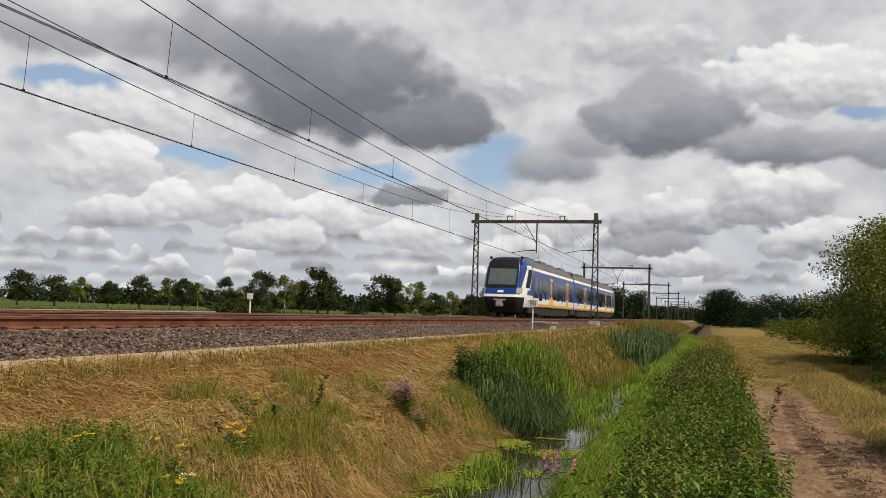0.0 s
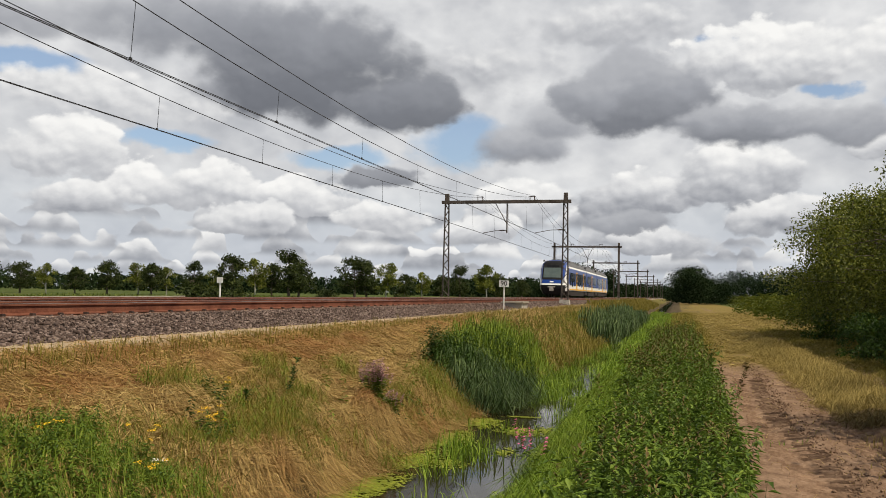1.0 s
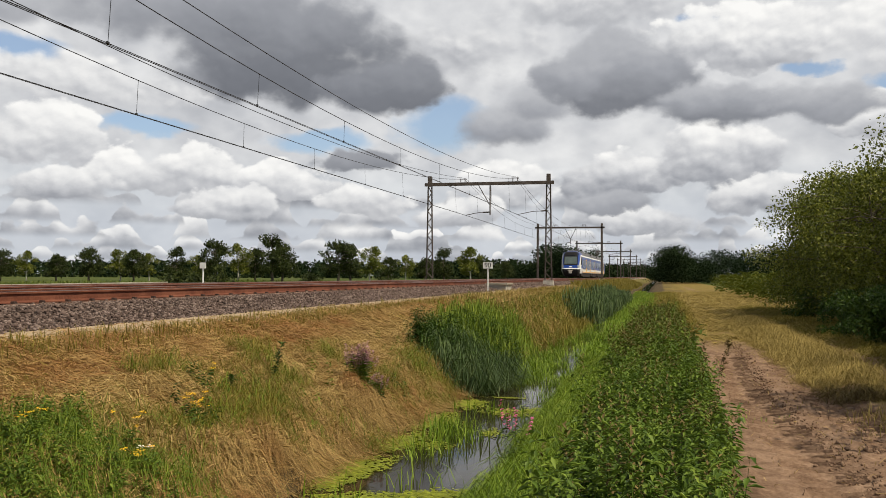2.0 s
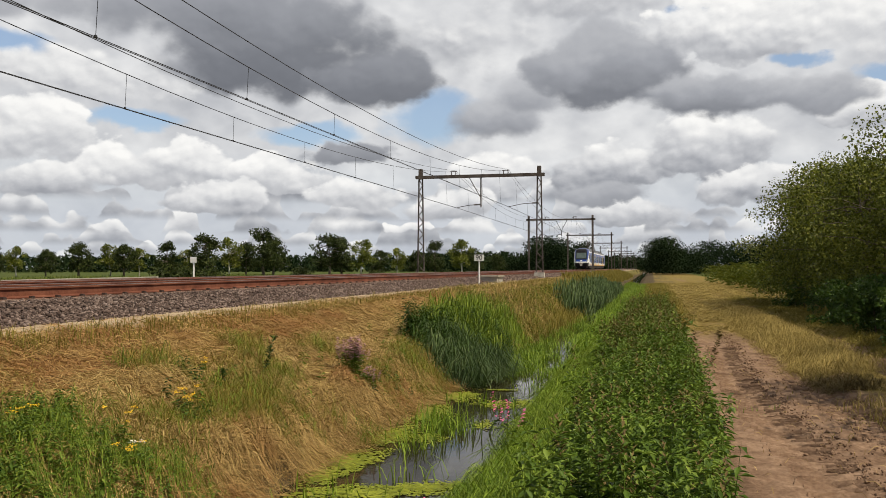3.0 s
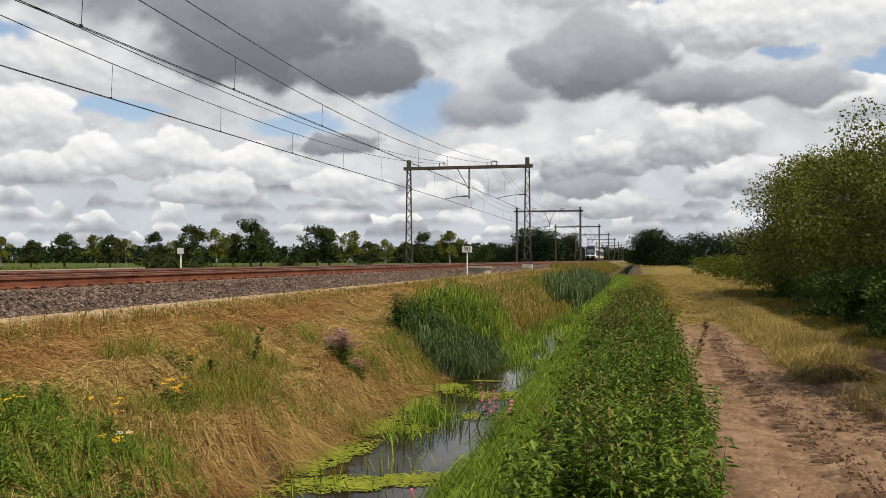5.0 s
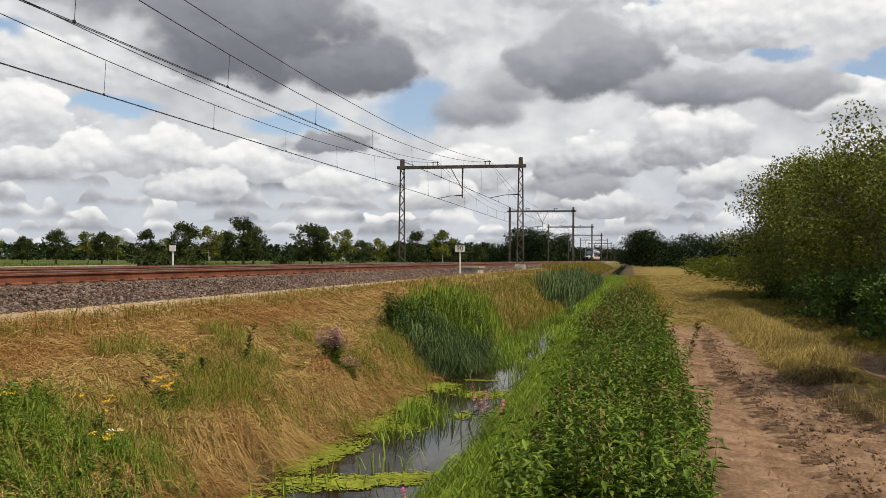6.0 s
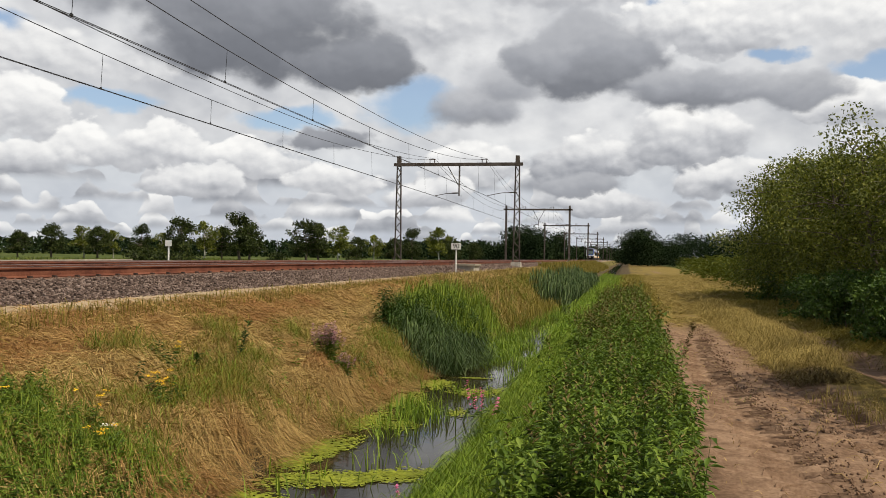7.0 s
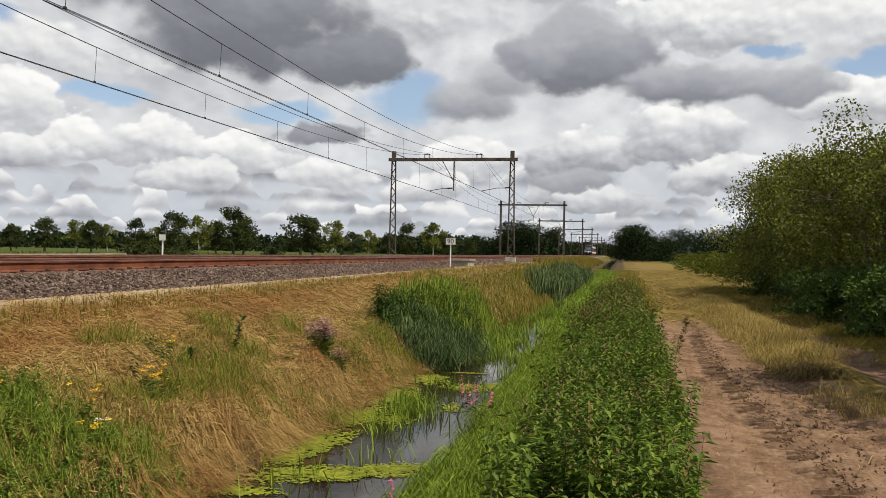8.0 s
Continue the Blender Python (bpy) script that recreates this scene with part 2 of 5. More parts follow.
M = {
    "straw": surface("dry_straw", [(0.15, 0.082, 0.027), (0.36, 0.225, 0.074), (0.60, 0.43, 0.165)], 0.7, 0.9, 0.55, patch=(0.5, (0.33, 0.14, 0.05), 0.45), thin=0.25),
    "straw_pale": surface("pale_straw", [(0.14, 0.092, 0.032), (0.36, 0.25, 0.09), (0.66, 0.50, 0.22)], 0.7, 1.5, 0.65, thin=0.2),
    "hay": surface("cut_hay", [(0.14, 0.08, 0.028), (0.34, 0.22, 0.08), (0.60, 0.44, 0.18)], 0.7, 0.8, 0.6, patch=(0.5, (0.28, 0.12, 0.045), 0.5), thin=0.15),
    "golden": surface("golden_grass", [(0.14, 0.11, 0.03), (0.30, 0.23, 0.072), (0.48, 0.38, 0.14)], 0.7, 0.6, 0.6, thin=0.25),
    "green": surface("fresh_grass", [(0.0515, 0.088, 0.0095), (0.125, 0.187, 0.0174), (0.263, 0.319, 0.0436)], 0.6, 1.2, 0.6, thin=0.3),
    "lime": surface("bright_grass", [(0.05, 0.095, 0.009), (0.145, 0.235, 0.019), (0.33, 0.43, 0.055)], 0.55, 1.0, 0.6, thin=0.3),
    "olive": surface("mixed_grass", [(0.078, 0.072, 0.0115), (0.177, 0.15, 0.0245), (0.333, 0.26, 0.0576)], 0.65, 1.0, 0.65, thin=0.25),
    "reed": surface("reed_leaf", [(0.018, 0.036, 0.012), (0.052, 0.090, 0.028), (0.16, 0.21, 0.085)], 0.5, 1.2, 0.65, thin=0.25),
    "nettle": surface("weed_leaf", [(0.026, 0.048, 0.007), (0.088, 0.150, 0.018), (0.24, 0.32, 0.048)], 0.5, 1.5, 0.6, thin=0.25),
    "seedhead": surface("weed_seedhead", [(0.060, 0.045, 0.016), (0.115, 0.085, 0.030), (0.19, 0.145, 0.05)], 0.8, 2.0, 0.6),
    "bramble": surface("bramble_leaf", [(0.0146, 0.034, 0.00576), (0.0416, 0.085, 0.0115), (0.114, 0.17, 0.0288)], 0.5, 2.0, 0.6, thin=0.2),
    "crown": surface("tree_leaf", [(0.012, 0.019, 0.005), (0.030, 0.045, 0.009), (0.085, 0.102, 0.02)], 0.6, 0.5, 0.6, thin=0.25),
    "birch": surface("birch_leaf", [(0.030, 0.042, 0.007), (0.10, 0.122, 0.014), (0.29, 0.30, 0.055)], 0.5, 0.6, 0.65, thin=0.3),
    "far_leaf": surface("woodland_leaf", [(0.010, 0.019, 0.011), (0.018, 0.030, 0.013), (0.036, 0.048, 0.019)], 1.0, 0.05, 0.45, spec=0.0),
    "bark": surface("bark", [(0.05, 0.04, 0.03), (0.11, 0.09, 0.07), (0.19, 0.17, 0.14)], 0.9, 4.0, bump=0.02),
    "pale_bark": surface("birch_bark", [(0.18, 0.16, 0.14), (0.45, 0.43, 0.40), (0.62, 0.60, 0.56)], 0.8, 3.0, bump=0.01),
    "stone": surface("ballast_stone", [(0.030, 0.020, 0.017), (0.115, 0.080, 0.068), (0.29, 0.225, 0.20)], 0.9, 2.0, 0.7, fine=60.0),
    "bed": surface("ballast_bed", [(0.035, 0.024, 0.02), (0.075, 0.053, 0.045), (0.13, 0.098, 0.085)], 0.95, 3.0, bump=0.05, fine=18.0),
    "rust": surface("rusty_rail_side", [(0.07, 0.022, 0.013), (0.135, 0.047, 0.028), (0.22, 0.088, 0.052)], 0.85, 2.0, bump=0.003),
    "railhead": surface("polished_rail_head", [(0.22, 0.17, 0.15), (0.34, 0.28, 0.25)], 0.38, 3.0, metal=0.8),
    "sleeper": surface("rust_stained_concrete", [(0.15, 0.08, 0.055), (0.26, 0.16, 0.12), (0.34, 0.25, 0.20)], 0.9, 3.0, bump=0.006, by_object=0.3),
    "clip": surface("dark_fastening", [(0.02, 0.014, 0.012), (0.05, 0.03, 0.025)], 0.7, 5.0),
    "sand": surface("sandy_soil", [(0.36, 0.29, 0.20), (0.48, 0.40, 0.29)], 0.95, 2.0, bump=0.02),
    "mast": surface("weathered_steel", [(0.045, 0.037, 0.032), (0.085, 0.07, 0.062), (0.14, 0.12, 0.108)], 0.7, 2.0, metal=0.2),
    "concrete": surface("old_concrete", [(0.20, 0.19, 0.17), (0.33, 0.31, 0.28), (0.43, 0.41, 0.37)], 0.9, 3.0, bump=0.01),
    "wire": surface("copper_wire", [(0.02, 0.02, 0.02), (0.05, 0.05, 0.05)], 0.5, 2.0, metal=0.5),
    "porcelain": surface("brown_insulator", [(0.05, 0.035, 0.03), (0.09, 0.06, 0.05)], 0.3, 4.0),
    "white": surface("white_paint", [(0.70, 0.70, 0.69), (0.80, 0.80, 0.79)], 0.4, 2.0),
    "black": surface("black_paint", [(0.010, 0.010, 0.011), (0.022, 0.022, 0.024)], 0.5, 2.0, spec=0.12),
    "blue": surface("blue_paint", [(0.010, 0.042, 0.21), (0.015, 0.056, 0.27)], 0.32, 0.8, coat=0.1),
    "yellow": surface("yellow_paint", [(0.80, 0.42, 0.02), (0.88, 0.50, 0.04)], 0.35, 1.5, coat=0.2),
    "glass": surface("dark_window_glass", [(0.008, 0.009, 0.010), (0.018, 0.02, 0.023)], 0.12, 1.0, spec=0.3),
    "screen": surface("windscreen_glass", [(0.06, 0.085, 0.085), (0.11, 0.14, 0.14)], 0.15, 1.2, coat=0.1),
    "roof": surface("grey_roof", [(0.085, 0.087, 0.092), (0.15, 0.153, 0.16)], 0.6, 1.5, metal=0.1),
    "bogie": surface("dirty_underframe", [(0.015, 0.013, 0.012), (0.05, 0.042, 0.036)], 0.8, 3.0),
    "lamp": surface("headlamp_lens", [(0.22, 0.23, 0.24), (0.42, 0.43, 0.44)], 0.15, 6.0, coat=0.6),
    "timber": surface("grey_timber", [(0.20, 0.18, 0.14), (0.38, 0.35, 0.29)], 0.85, 3.0, bump=0.006),
    "petal": surface("yellow_flower", [(0.78, 0.44, 0.01), (0.95, 0.66, 0.03)], 0.6, 5.0, 0.5),
    "purple": surface("faded_purple_flower", [(0.26, 0.13, 0.16), (0.42, 0.23, 0.29), (0.52, 0.34, 0.34)], 0.7, 5.0, 0.6),
    "pink": surface("pink_flower", [(0.50, 0.07, 0.22), (0.72, 0.18, 0.38)], 0.6, 5.0, 0.5),
    "pale_petal": surface("white_flower", [(0.62, 0.62, 0.55), (0.80, 0.80, 0.75)], 0.6, 5.0, 0.5),
    "weed": surface("duckweed", [(0.08, 0.10, 0.012), (0.19, 0.22, 0.018), (0.32, 0.35, 0.035)], 0.7, 3.0, 0.5, fine=50.0),
    "crop": surface("maize_leaf", [(0.0364, 0.055, 0.0072), (0.0884, 0.12, 0.0158), (0.198, 0.22, 0.036)], 0.6, 0.6, 0.6, thin=0.2),
    "clod": surface("earth_clod", [(0.10, 0.064, 0.043), (0.22, 0.145, 0.10)], 0.95, 6.0, bump=0.02),
}


def ground_material():
    m = bpy.data.materials.new("ground")
    m.use_nodes = True
    k = Nodes(m.node_tree)
    b = m.node_tree.nodes["Principled BSDF"]
    at = k.place()
    x, y, z = k.xyz(at)
    edge = k.math("ADD", x, k.math("MULTIPLY", k.math("SUBTRACT", k.noise(at, 0.9, 5.0, 0.6), 0.5), 1.1))
    fine = k.smooth(k.math("ADD", k.math("MULTIPLY", k.noise(at, 2.2, 6.0), 0.6), k.math("MULTIPLY", k.noise(at, 26.0, 4.0), 0.4)), 0.3, 0.7)
    broad = k.smooth(k.noise(at, 0.06, 4.0), 0.35, 0.65)
    meadow = k.mix(broad, k.ramp(fine, [(0.0, (0.030, 0.052, 0.012)), (1.0, (0.068, 0.10, 0.024))]), k.ramp(fine, [(0.0, (0.055, 0.068, 0.018)), (1.0, (0.115, 0.125, 0.038))]))
    dry = k.mix(k.smooth(k.noise(at, 0.45, 4.0), 0.4, 0.62), k.ramp(fine, [(0.0, (0.085, 0.048, 0.018)), (1.0, (0.27, 0.17, 0.065))]), k.ramp(fine, [(0.0, (0.10, 0.045, 0.018)), (1.0, (0.23, 0.11, 0.045))]))
    dry = k.mix(k.smooth(y, 40.0, 75.0, 0.0, 0.75), dry, k.ramp(fine, [(0.0, (0.07, 0.08, 0.02)), (1.0, (0.17, 0.16, 0.05))]))
    soil = k.ramp(fine, [(0.0, (0.045, 0.035, 0.022)), (1.0, (0.11, 0.085, 0.05))])
    dirt = k.ramp(fine, [(0.0, (0.115, 0.072, 0.048)), (0.5, (0.20, 0.130, 0.088)), (1.0, (0.30, 0.205, 0.142))])
    verge = k.ramp(fine, [(0.0, (0.11, 0.085, 0.025)), (1.0, (0.27, 0.20, 0.065))])
    sandy = k.ramp(fine, [(0.0, (0.28, 0.21, 0.135)), (1.0, (0.42, 0.335, 0.23))])
    c = k.mix(k.smooth(edge, -17.6, -17.0), meadow, sandy)
    c = k.mix(k.smooth(k.math("ADD", x, k.math("MULTIPLY", k.math("SUBTRACT", k.noise(at, 1.2, 4.0), 0.5), 0.5)), -6.86, -6.66), c, dry)
    c = k.mix(k.smooth(edge, -4.3, -3.8), c, soil)
    c = k.mix(k.smooth(k.math("ADD", edge, k.math("MULTIPLY", k.smooth(y, 30.0, 46.0), -2.2)), 0.35, 0.75), c, dirt)
    c = k.mix(k.smooth(edge, 2.65, 2.95), c, verge)
    c = k.mix(k.math("MULTIPLY", k.smooth(edge, 3.4, 3.7), k.smooth(edge, 4.6, 4.3)), c, dirt)
    c = k.mix(k.smooth(edge, 9.5, 11.0), c, meadow)
    c = k.mix(k.math("MULTIPLY", k.math("MULTIPLY", k.smooth(y, 20.0, 30.0), k.smooth(k.noise(at, 0.35, 4.0), 0.36, 0.52)), k.math("MULTIPLY", k.smooth(edge, 0.2, 0.8), k.smooth(edge, 9.0, 8.0))), c, verge)
    k.put(b.inputs["Base Color"], c)
    b.inputs["Roughness"].default_value = 0.95
    b.inputs["Specular IOR Level"].default_value = 0.05
    n = m.node_tree.nodes.new("ShaderNodeBump")
    n.inputs["Strength"].default_value, n.inputs["Distance"].default_value = 0.7, 0.03
    k.put(n.inputs["Height"], k.noise(at, 14.0, 8.0, 0.65))
    k.put(b.inputs["Normal"], n.outputs[0])
    return m


def water_material():
    m = bpy.data.materials.new("ditch_water")
    m.use_nodes = True
    k = Nodes(m.node_tree)
    b = m.node_tree.nodes["Principled BSDF"]
    at = k.place()
    k.put(b.inputs["Base Color"], k.ramp(k.noise(at, 1.2, 4.0), [(0.3, (0.012, 0.010, 0.006)), (0.7, (0.035, 0.030, 0.016))]))
    b.inputs["Roughness"].default_value, b.inputs["IOR"].default_value = 0.03, 1.33
    n = m.node_tree.nodes.new("ShaderNodeBump")
    n.inputs["Strength"].default_value, n.inputs["Distance"].default_value = 0.12, 0.01
    k.put(n.inputs["Height"], k.noise(at, 5.0, 3.0))
    k.put(b.inputs["Normal"], n.outputs[0])
    return m


# ---- building blocks ----
class Geo:
    """Vertices and faces of one mesh."""

    def __init__(self):
        self.v, self.f = [], []

    def add(self, verts, faces):
        o = len(self.v)
        self.v.extend(verts)
        self.f.extend([tuple(i + o for i in f) for f in faces])
        return self

    def box(self, cx, cy, cz, sx, sy, sz, taper=0.0):
        a, b, c, t = sx / 2, sy / 2, sz / 2, 1 - taper
        vs = [(cx - a, cy - b, cz - c), (cx + a, cy - b, cz - c), (cx + a, cy + b, cz - c), (cx - a, cy + b, cz - c),
              (cx - a * t, cy - b * t, cz + c), (cx + a * t, cy - b * t, cz + c), (cx + a * t, cy + b * t, cz + c), (cx - a * t, cy + b * t, cz + c)]
        return self.add(vs, [(3, 2, 1, 0), (4, 5, 6, 7), (0, 1, 5, 4), (1, 2, 6, 5), (2, 3, 7, 6), (3, 0, 4, 7)])

    def tube(self, path, radii, n=6, cap=True):
        rings = []
        for i, p in enumerate(path):
            p = Vector(p)
            d = (Vector(path[min(i + 1, len(path) - 1)]) - Vector(path[max(i - 1, 0)])).normalized()
            s = d.cross(Vector((0.31, 0.17, 0.94)))
            s = s.normalized() if s.length > 1e-4 else Vector((1, 0, 0))
            w = d.cross(s)
            r = radii[i] if isinstance(radii, (list, tuple)) else radii
            rings.append([tuple(p + (s * math.cos(2 * math.pi * j / n) + w * math.sin(2 * math.pi * j / n)) * r) for j in range(n)])
        vs = [q for ring in rings for q in ring]
        fs = [(i * n + j, i * n + (j + 1) % n, (i + 1) * n + (j + 1) % n, (i + 1) * n + j) for i in range(len(path) - 1) for j in range(n)]
        if cap:
            fs += [tuple(reversed(range(n))), tuple((len(path) - 1) * n + j for j in range(n))]
        return self.add(vs, fs)

    def extrude_y(self, outline, y0, y1, cap=True):
        n = len(outline)
        vs = [(x, y0, z) for x, z in outline] + [(x, y1, z) for x, z in outline]
        fs = [(j, (j + 1) % n, n + (j + 1) % n, n + j) for j in range(n)]
        if cap:
            fs += [tuple(reversed(range(n))), tuple(range(n, 2 * n))]
        return self.add(vs, fs)

    def grid(self, rows):
        m = len(rows[0])
        vs = [p for r in rows for p in r]
        return self.add(vs, [(i * m + j, i * m + j + 1, (i + 1) * m + j + 1, (i + 1) * m + j) for i in range(len(rows) - 1) for j in range(m - 1)])

    def mesh(self, name, material, smooth=False):
        me = bpy.data.meshes.new(name)
        me.from_pydata([tuple(p) for p in self.v], [], self.f)
        if material:
            me.materials.append(material)
        if smooth:
            me.polygons.foreach_set("use_smooth", [True] * len(me.polygons))
        me.update()
        return me


def part(name, geo, material, parent=None, label="", smooth=False, at=None):
    me = geo.mesh(name, material, smooth) if isinstance(geo, Geo) else geo
    ob = new(name, me)
    ob.parent = parent
    if at:
        ob.matrix_basis = at
    return tagged(ob, label)


def thing(name, label, category, at=None, group="", kind=""):
    ob = tagged(new(name), label, category, group, kind)
    ob.empty_display_size = 0.2
    if at:
        ob.matrix_basis = at
    return ob


def triangles(name, verts, tris, material, smooth=False):
    me = bpy.data.meshes.new(name)
    verts, tris = np.asarray(verts, np.float32), np.asarray(tris, np.int32)
    me.vertices.add(len(verts))
    me.vertices.foreach_set("co", verts.ravel())
    me.loops.add(len(tris) * 3)
    me.loops.foreach_set("vertex_index", tris.ravel())
    me.polygons.add(len(tris))
    me.polygons.foreach_set("loop_start", np.arange(0, len(tris) * 3, 3, dtype=np.int32))
    me.update(calc_edges=True)
    me.materials.append(material)
    return me


RNG = np.random.default_rng(7)


def blades(base, height, width, lean, turn, curl=0.5, rng=None):
    """Curved grass blades: two bands and a tip each. lean: how far the tip goes sideways, in heights."""
    n = len(base)
    base = np.asarray(base, float)
    height, width, lean, turn = (np.broadcast_to(np.asarray(a, float), (n,)) for a in (height, width, lean, turn))
    fwd = np.stack([np.cos(turn), np.sin(turn), np.zeros(n)], 1)
    roll = np.random.default_rng(n).uniform(-1.2, 1.2, n) * np.clip(lean, 0, 1)
    side = np.stack([-np.sin(turn) * np.cos(roll), np.cos(turn) * np.cos(roll), np.sin(roll)], 1) * (width / 2)[:, None]
    up = np.array([0, 0, 1.0])
    rise = np.sqrt(np.maximum(0.04, 1 - np.minimum(lean, 0.98) ** 2))
    mid = base + up * (height * 0.6 * np.sqrt(rise))[:, None] + fwd * (height * lean * (0.5 - 0.25 * curl))[:, None]
    tip = base + up * (height * rise)[:, None] + fwd * (height * lean)[:, None]
    v = np.stack([base - side, base + side, mid - side * 0.8, mid + side * 0.8, tip], 1).reshape(-1, 3)
    o = (np.arange(n) * 5)[:, None]
    t = np.concatenate([o + np.array([[0, 1, 3]]), o + np.array([[0, 3, 2]]), o + np.array([[2, 3, 4]])], 1).reshape(-1, 3)
    return v, t


def mops(r, cx, cy, n, length, high, width, turn=None, spread=0.06, floor=None):
    """Tufts whose blades arch outwards and droop to the ground. turn: the way they fall (None: all round)."""
    m = len(cx) * n
    x, y = np.repeat(cx, n) + r.normal(0, spread, m), np.repeat(cy, n) + r.normal(0, spread, m)
    a = r.uniform(0, 6.28, m) if turn is None else np.repeat(turn, n) + r.normal(0, 1.1, m)
    reach = length * r.uniform(0.45, 1.2, m)
    top = high * r.uniform(0.25, 1.2, m)
    way = np.stack([np.cos(a), np.sin(a)], 1)
    bx, by = x, y
    mx, my = x + way[:, 0] * reach * 0.42, y + way[:, 1] * reach * 0.42
    tx, ty = x + way[:, 0] * reach, y + way[:, 1] * reach
    g0, g1, g2 = land(bx, by), land(mx, my), land(tx, ty)
    if floor is not None:
        g0, g1, g2 = np.maximum(g0, floor), np.maximum(g1, floor), np.maximum(g2, floor)
    half, roll = width * r.uniform(0.6, 1.3, m) / 2, r.uniform(-1.3, 1.3, m)
    side = np.stack([-way[:, 1] * np.cos(roll), way[:, 0] * np.cos(roll), np.sin(roll)], 1) * half[:, None]
    down = r.uniform(0.0, 0.5, m) * top
    g0 = g0 + down * 0.6
    mid_z, tip_z = np.maximum(g1, g0 * 0.6 + g1 * 0.4) + top, g2 + top * r.uniform(0.0, 0.75, m)
    foot, bend, tip = np.stack([bx, by, g0], 1), np.stack([mx, my, mid_z], 1), np.stack([tx, ty, tip_z], 1)
    v = np.stack([foot - side, foot + side, bend - side * 0.85, bend + side * 0.85, tip], 1).reshape(-1, 3)
    o = (np.arange(m) * 5)[:, None]
    t = np.concatenate([o + np.array([[0, 1, 3]]), o + np.array([[0, 3, 2]]), o + np.array([[2, 3, 4]])], 1).reshape(-1, 3)
    return v, t


def leaves(base, way, length, width, droop=0.25, roll=None):
    """Pointed leaves folded along the midrib."""
    n = len(base)
    base, way = np.asarray(base, float), np.asarray(way, float)
    way = way / np.linalg.norm(way, axis=1, keepdims=True)
    length, width = (np.broadcast_to(np.asarray(a, float), (n,)) for a in (length, width))
    ref = np.tile(np.array([0.0, 0.0, 1.0]), (n, 1)) if roll is None else roll
    side = np.cross(way, ref)
    side /= np.maximum(1e-4, np.linalg.norm(side, axis=1, keepdims=True))
    nrm = np.cross(side, way)
    tip = base + way * length[:, None] - nrm * (length * droop)[:, None]
    mid = base + way * (length * 0.45)[:, None] + nrm * (width * 0.12)[:, None]
    v = np.stack([base, mid + side * (width / 2)[:, None], tip, mid - side * (width / 2)[:, None]], 1).reshape(-1, 3)
    o = (np.arange(n) * 4)[:, None]
    t = np.concatenate([o + np.array([[0, 1, 2]]), o + np.array([[0, 2, 3]])], 1).reshape(-1, 3)
    return v, t


def merge(*sets):
    vs, ts, o = [], [], 0
    for v, t in sets:
        vs.append(v)
        ts.append(np.asarray(t) + o)
        o += len(v)
    return np.concatenate(vs), np.concatenate(ts)


def stuff(name, data, material, label, category):
    return tagged(new(name, triangles(name, data[0], data[1], material)), label, category, kind="stuff")


# ---- lie of the land ----
RAIL = 1.43
WATER = -0.55
TRACKS = (-10.0, -13.8)
PROFILE = [(-4000, 0.25), (-24, 0.25), (-19, 0.55), (-17.2, 0.95), (-16.5, 1.0), (-7.3, 1.02), (-6.9, 1.0), (-6.3, 0.78), (-5.6, 0.53), (-4.7, 0.20),
           (-4.25, 0.02), (-3.95, -0.24), (-3.68, -0.54), (-3.5, -0.78), (-2.0, -0.80), (-1.75, -0.62), (-1.4, -0.30), (-0.9, -0.06), (0.2, 0.0), (4000, 0.0)]
PX, PZ = np.array([p[0] for p in PROFILE]), np.array([p[1] for p in PROFILE])


def swell(x, y, size, seed):
    """Smooth lumps from a few sines, for arrays."""
    r = np.random.default_rng(seed)
    s = 0.0
    for i in range(6):
        a, f, p = r.uniform(0, 6.28), (0.7 + 0.5 * i) / size, r.uniform(0, 6.28)
        s = s + np.sin((x * math.cos(a) + y * math.sin(a)) * f * 6.28 + p) / (1 + 0.4 * i)
    return s / 2.6


def land(x, y):
    x, y = np.asarray(x, float), np.asarray(y, float)
    shift = 0.28 * swell(0 * x, y, 14.0, 3) * ((x > -6.5) & (x < 0.5))
    z = np.interp(x + shift, PX, PZ)
    bank = ((x > -6.6) & (x < -3.8)) * (0.05 + 0.09 * np.clip(x + 5.8, 0, 1)) + ((x > -1.4) & (x < 0.8)) * 0.05 + ((x > 2.8) & (x < 30)) * 0.06
    z = z + bank * swell(x, y, 1.9, 5) * (np.abs(y) < 120)
    z = z + 0.085 * ((x > -5.3) & (x < -3.85)) * swell(x, y, 0.85, 8) * (np.abs(y) < 40)
    for c, w, d in ((1.35, 0.26, 0.075), (2.35, 0.28, 0.06), (3.95, 0.35, 0.09)):
        z = z - d * np.exp(-((x - c - 0.12 * np.sin(y * 0.35)) / w) ** 2) * (y < 60)
    z = z + 0.10 * np.exp(-((x - 3.1) / 0.45) ** 2) * (y < 45)
    return z


def stops_along(spans):
    out = []
    for a, b, s in spans:
        out += list(np.arange(a, b - s * 0.4, s))
    return np.array(out + [spans[-1][1]])


GROUND = ground_material()


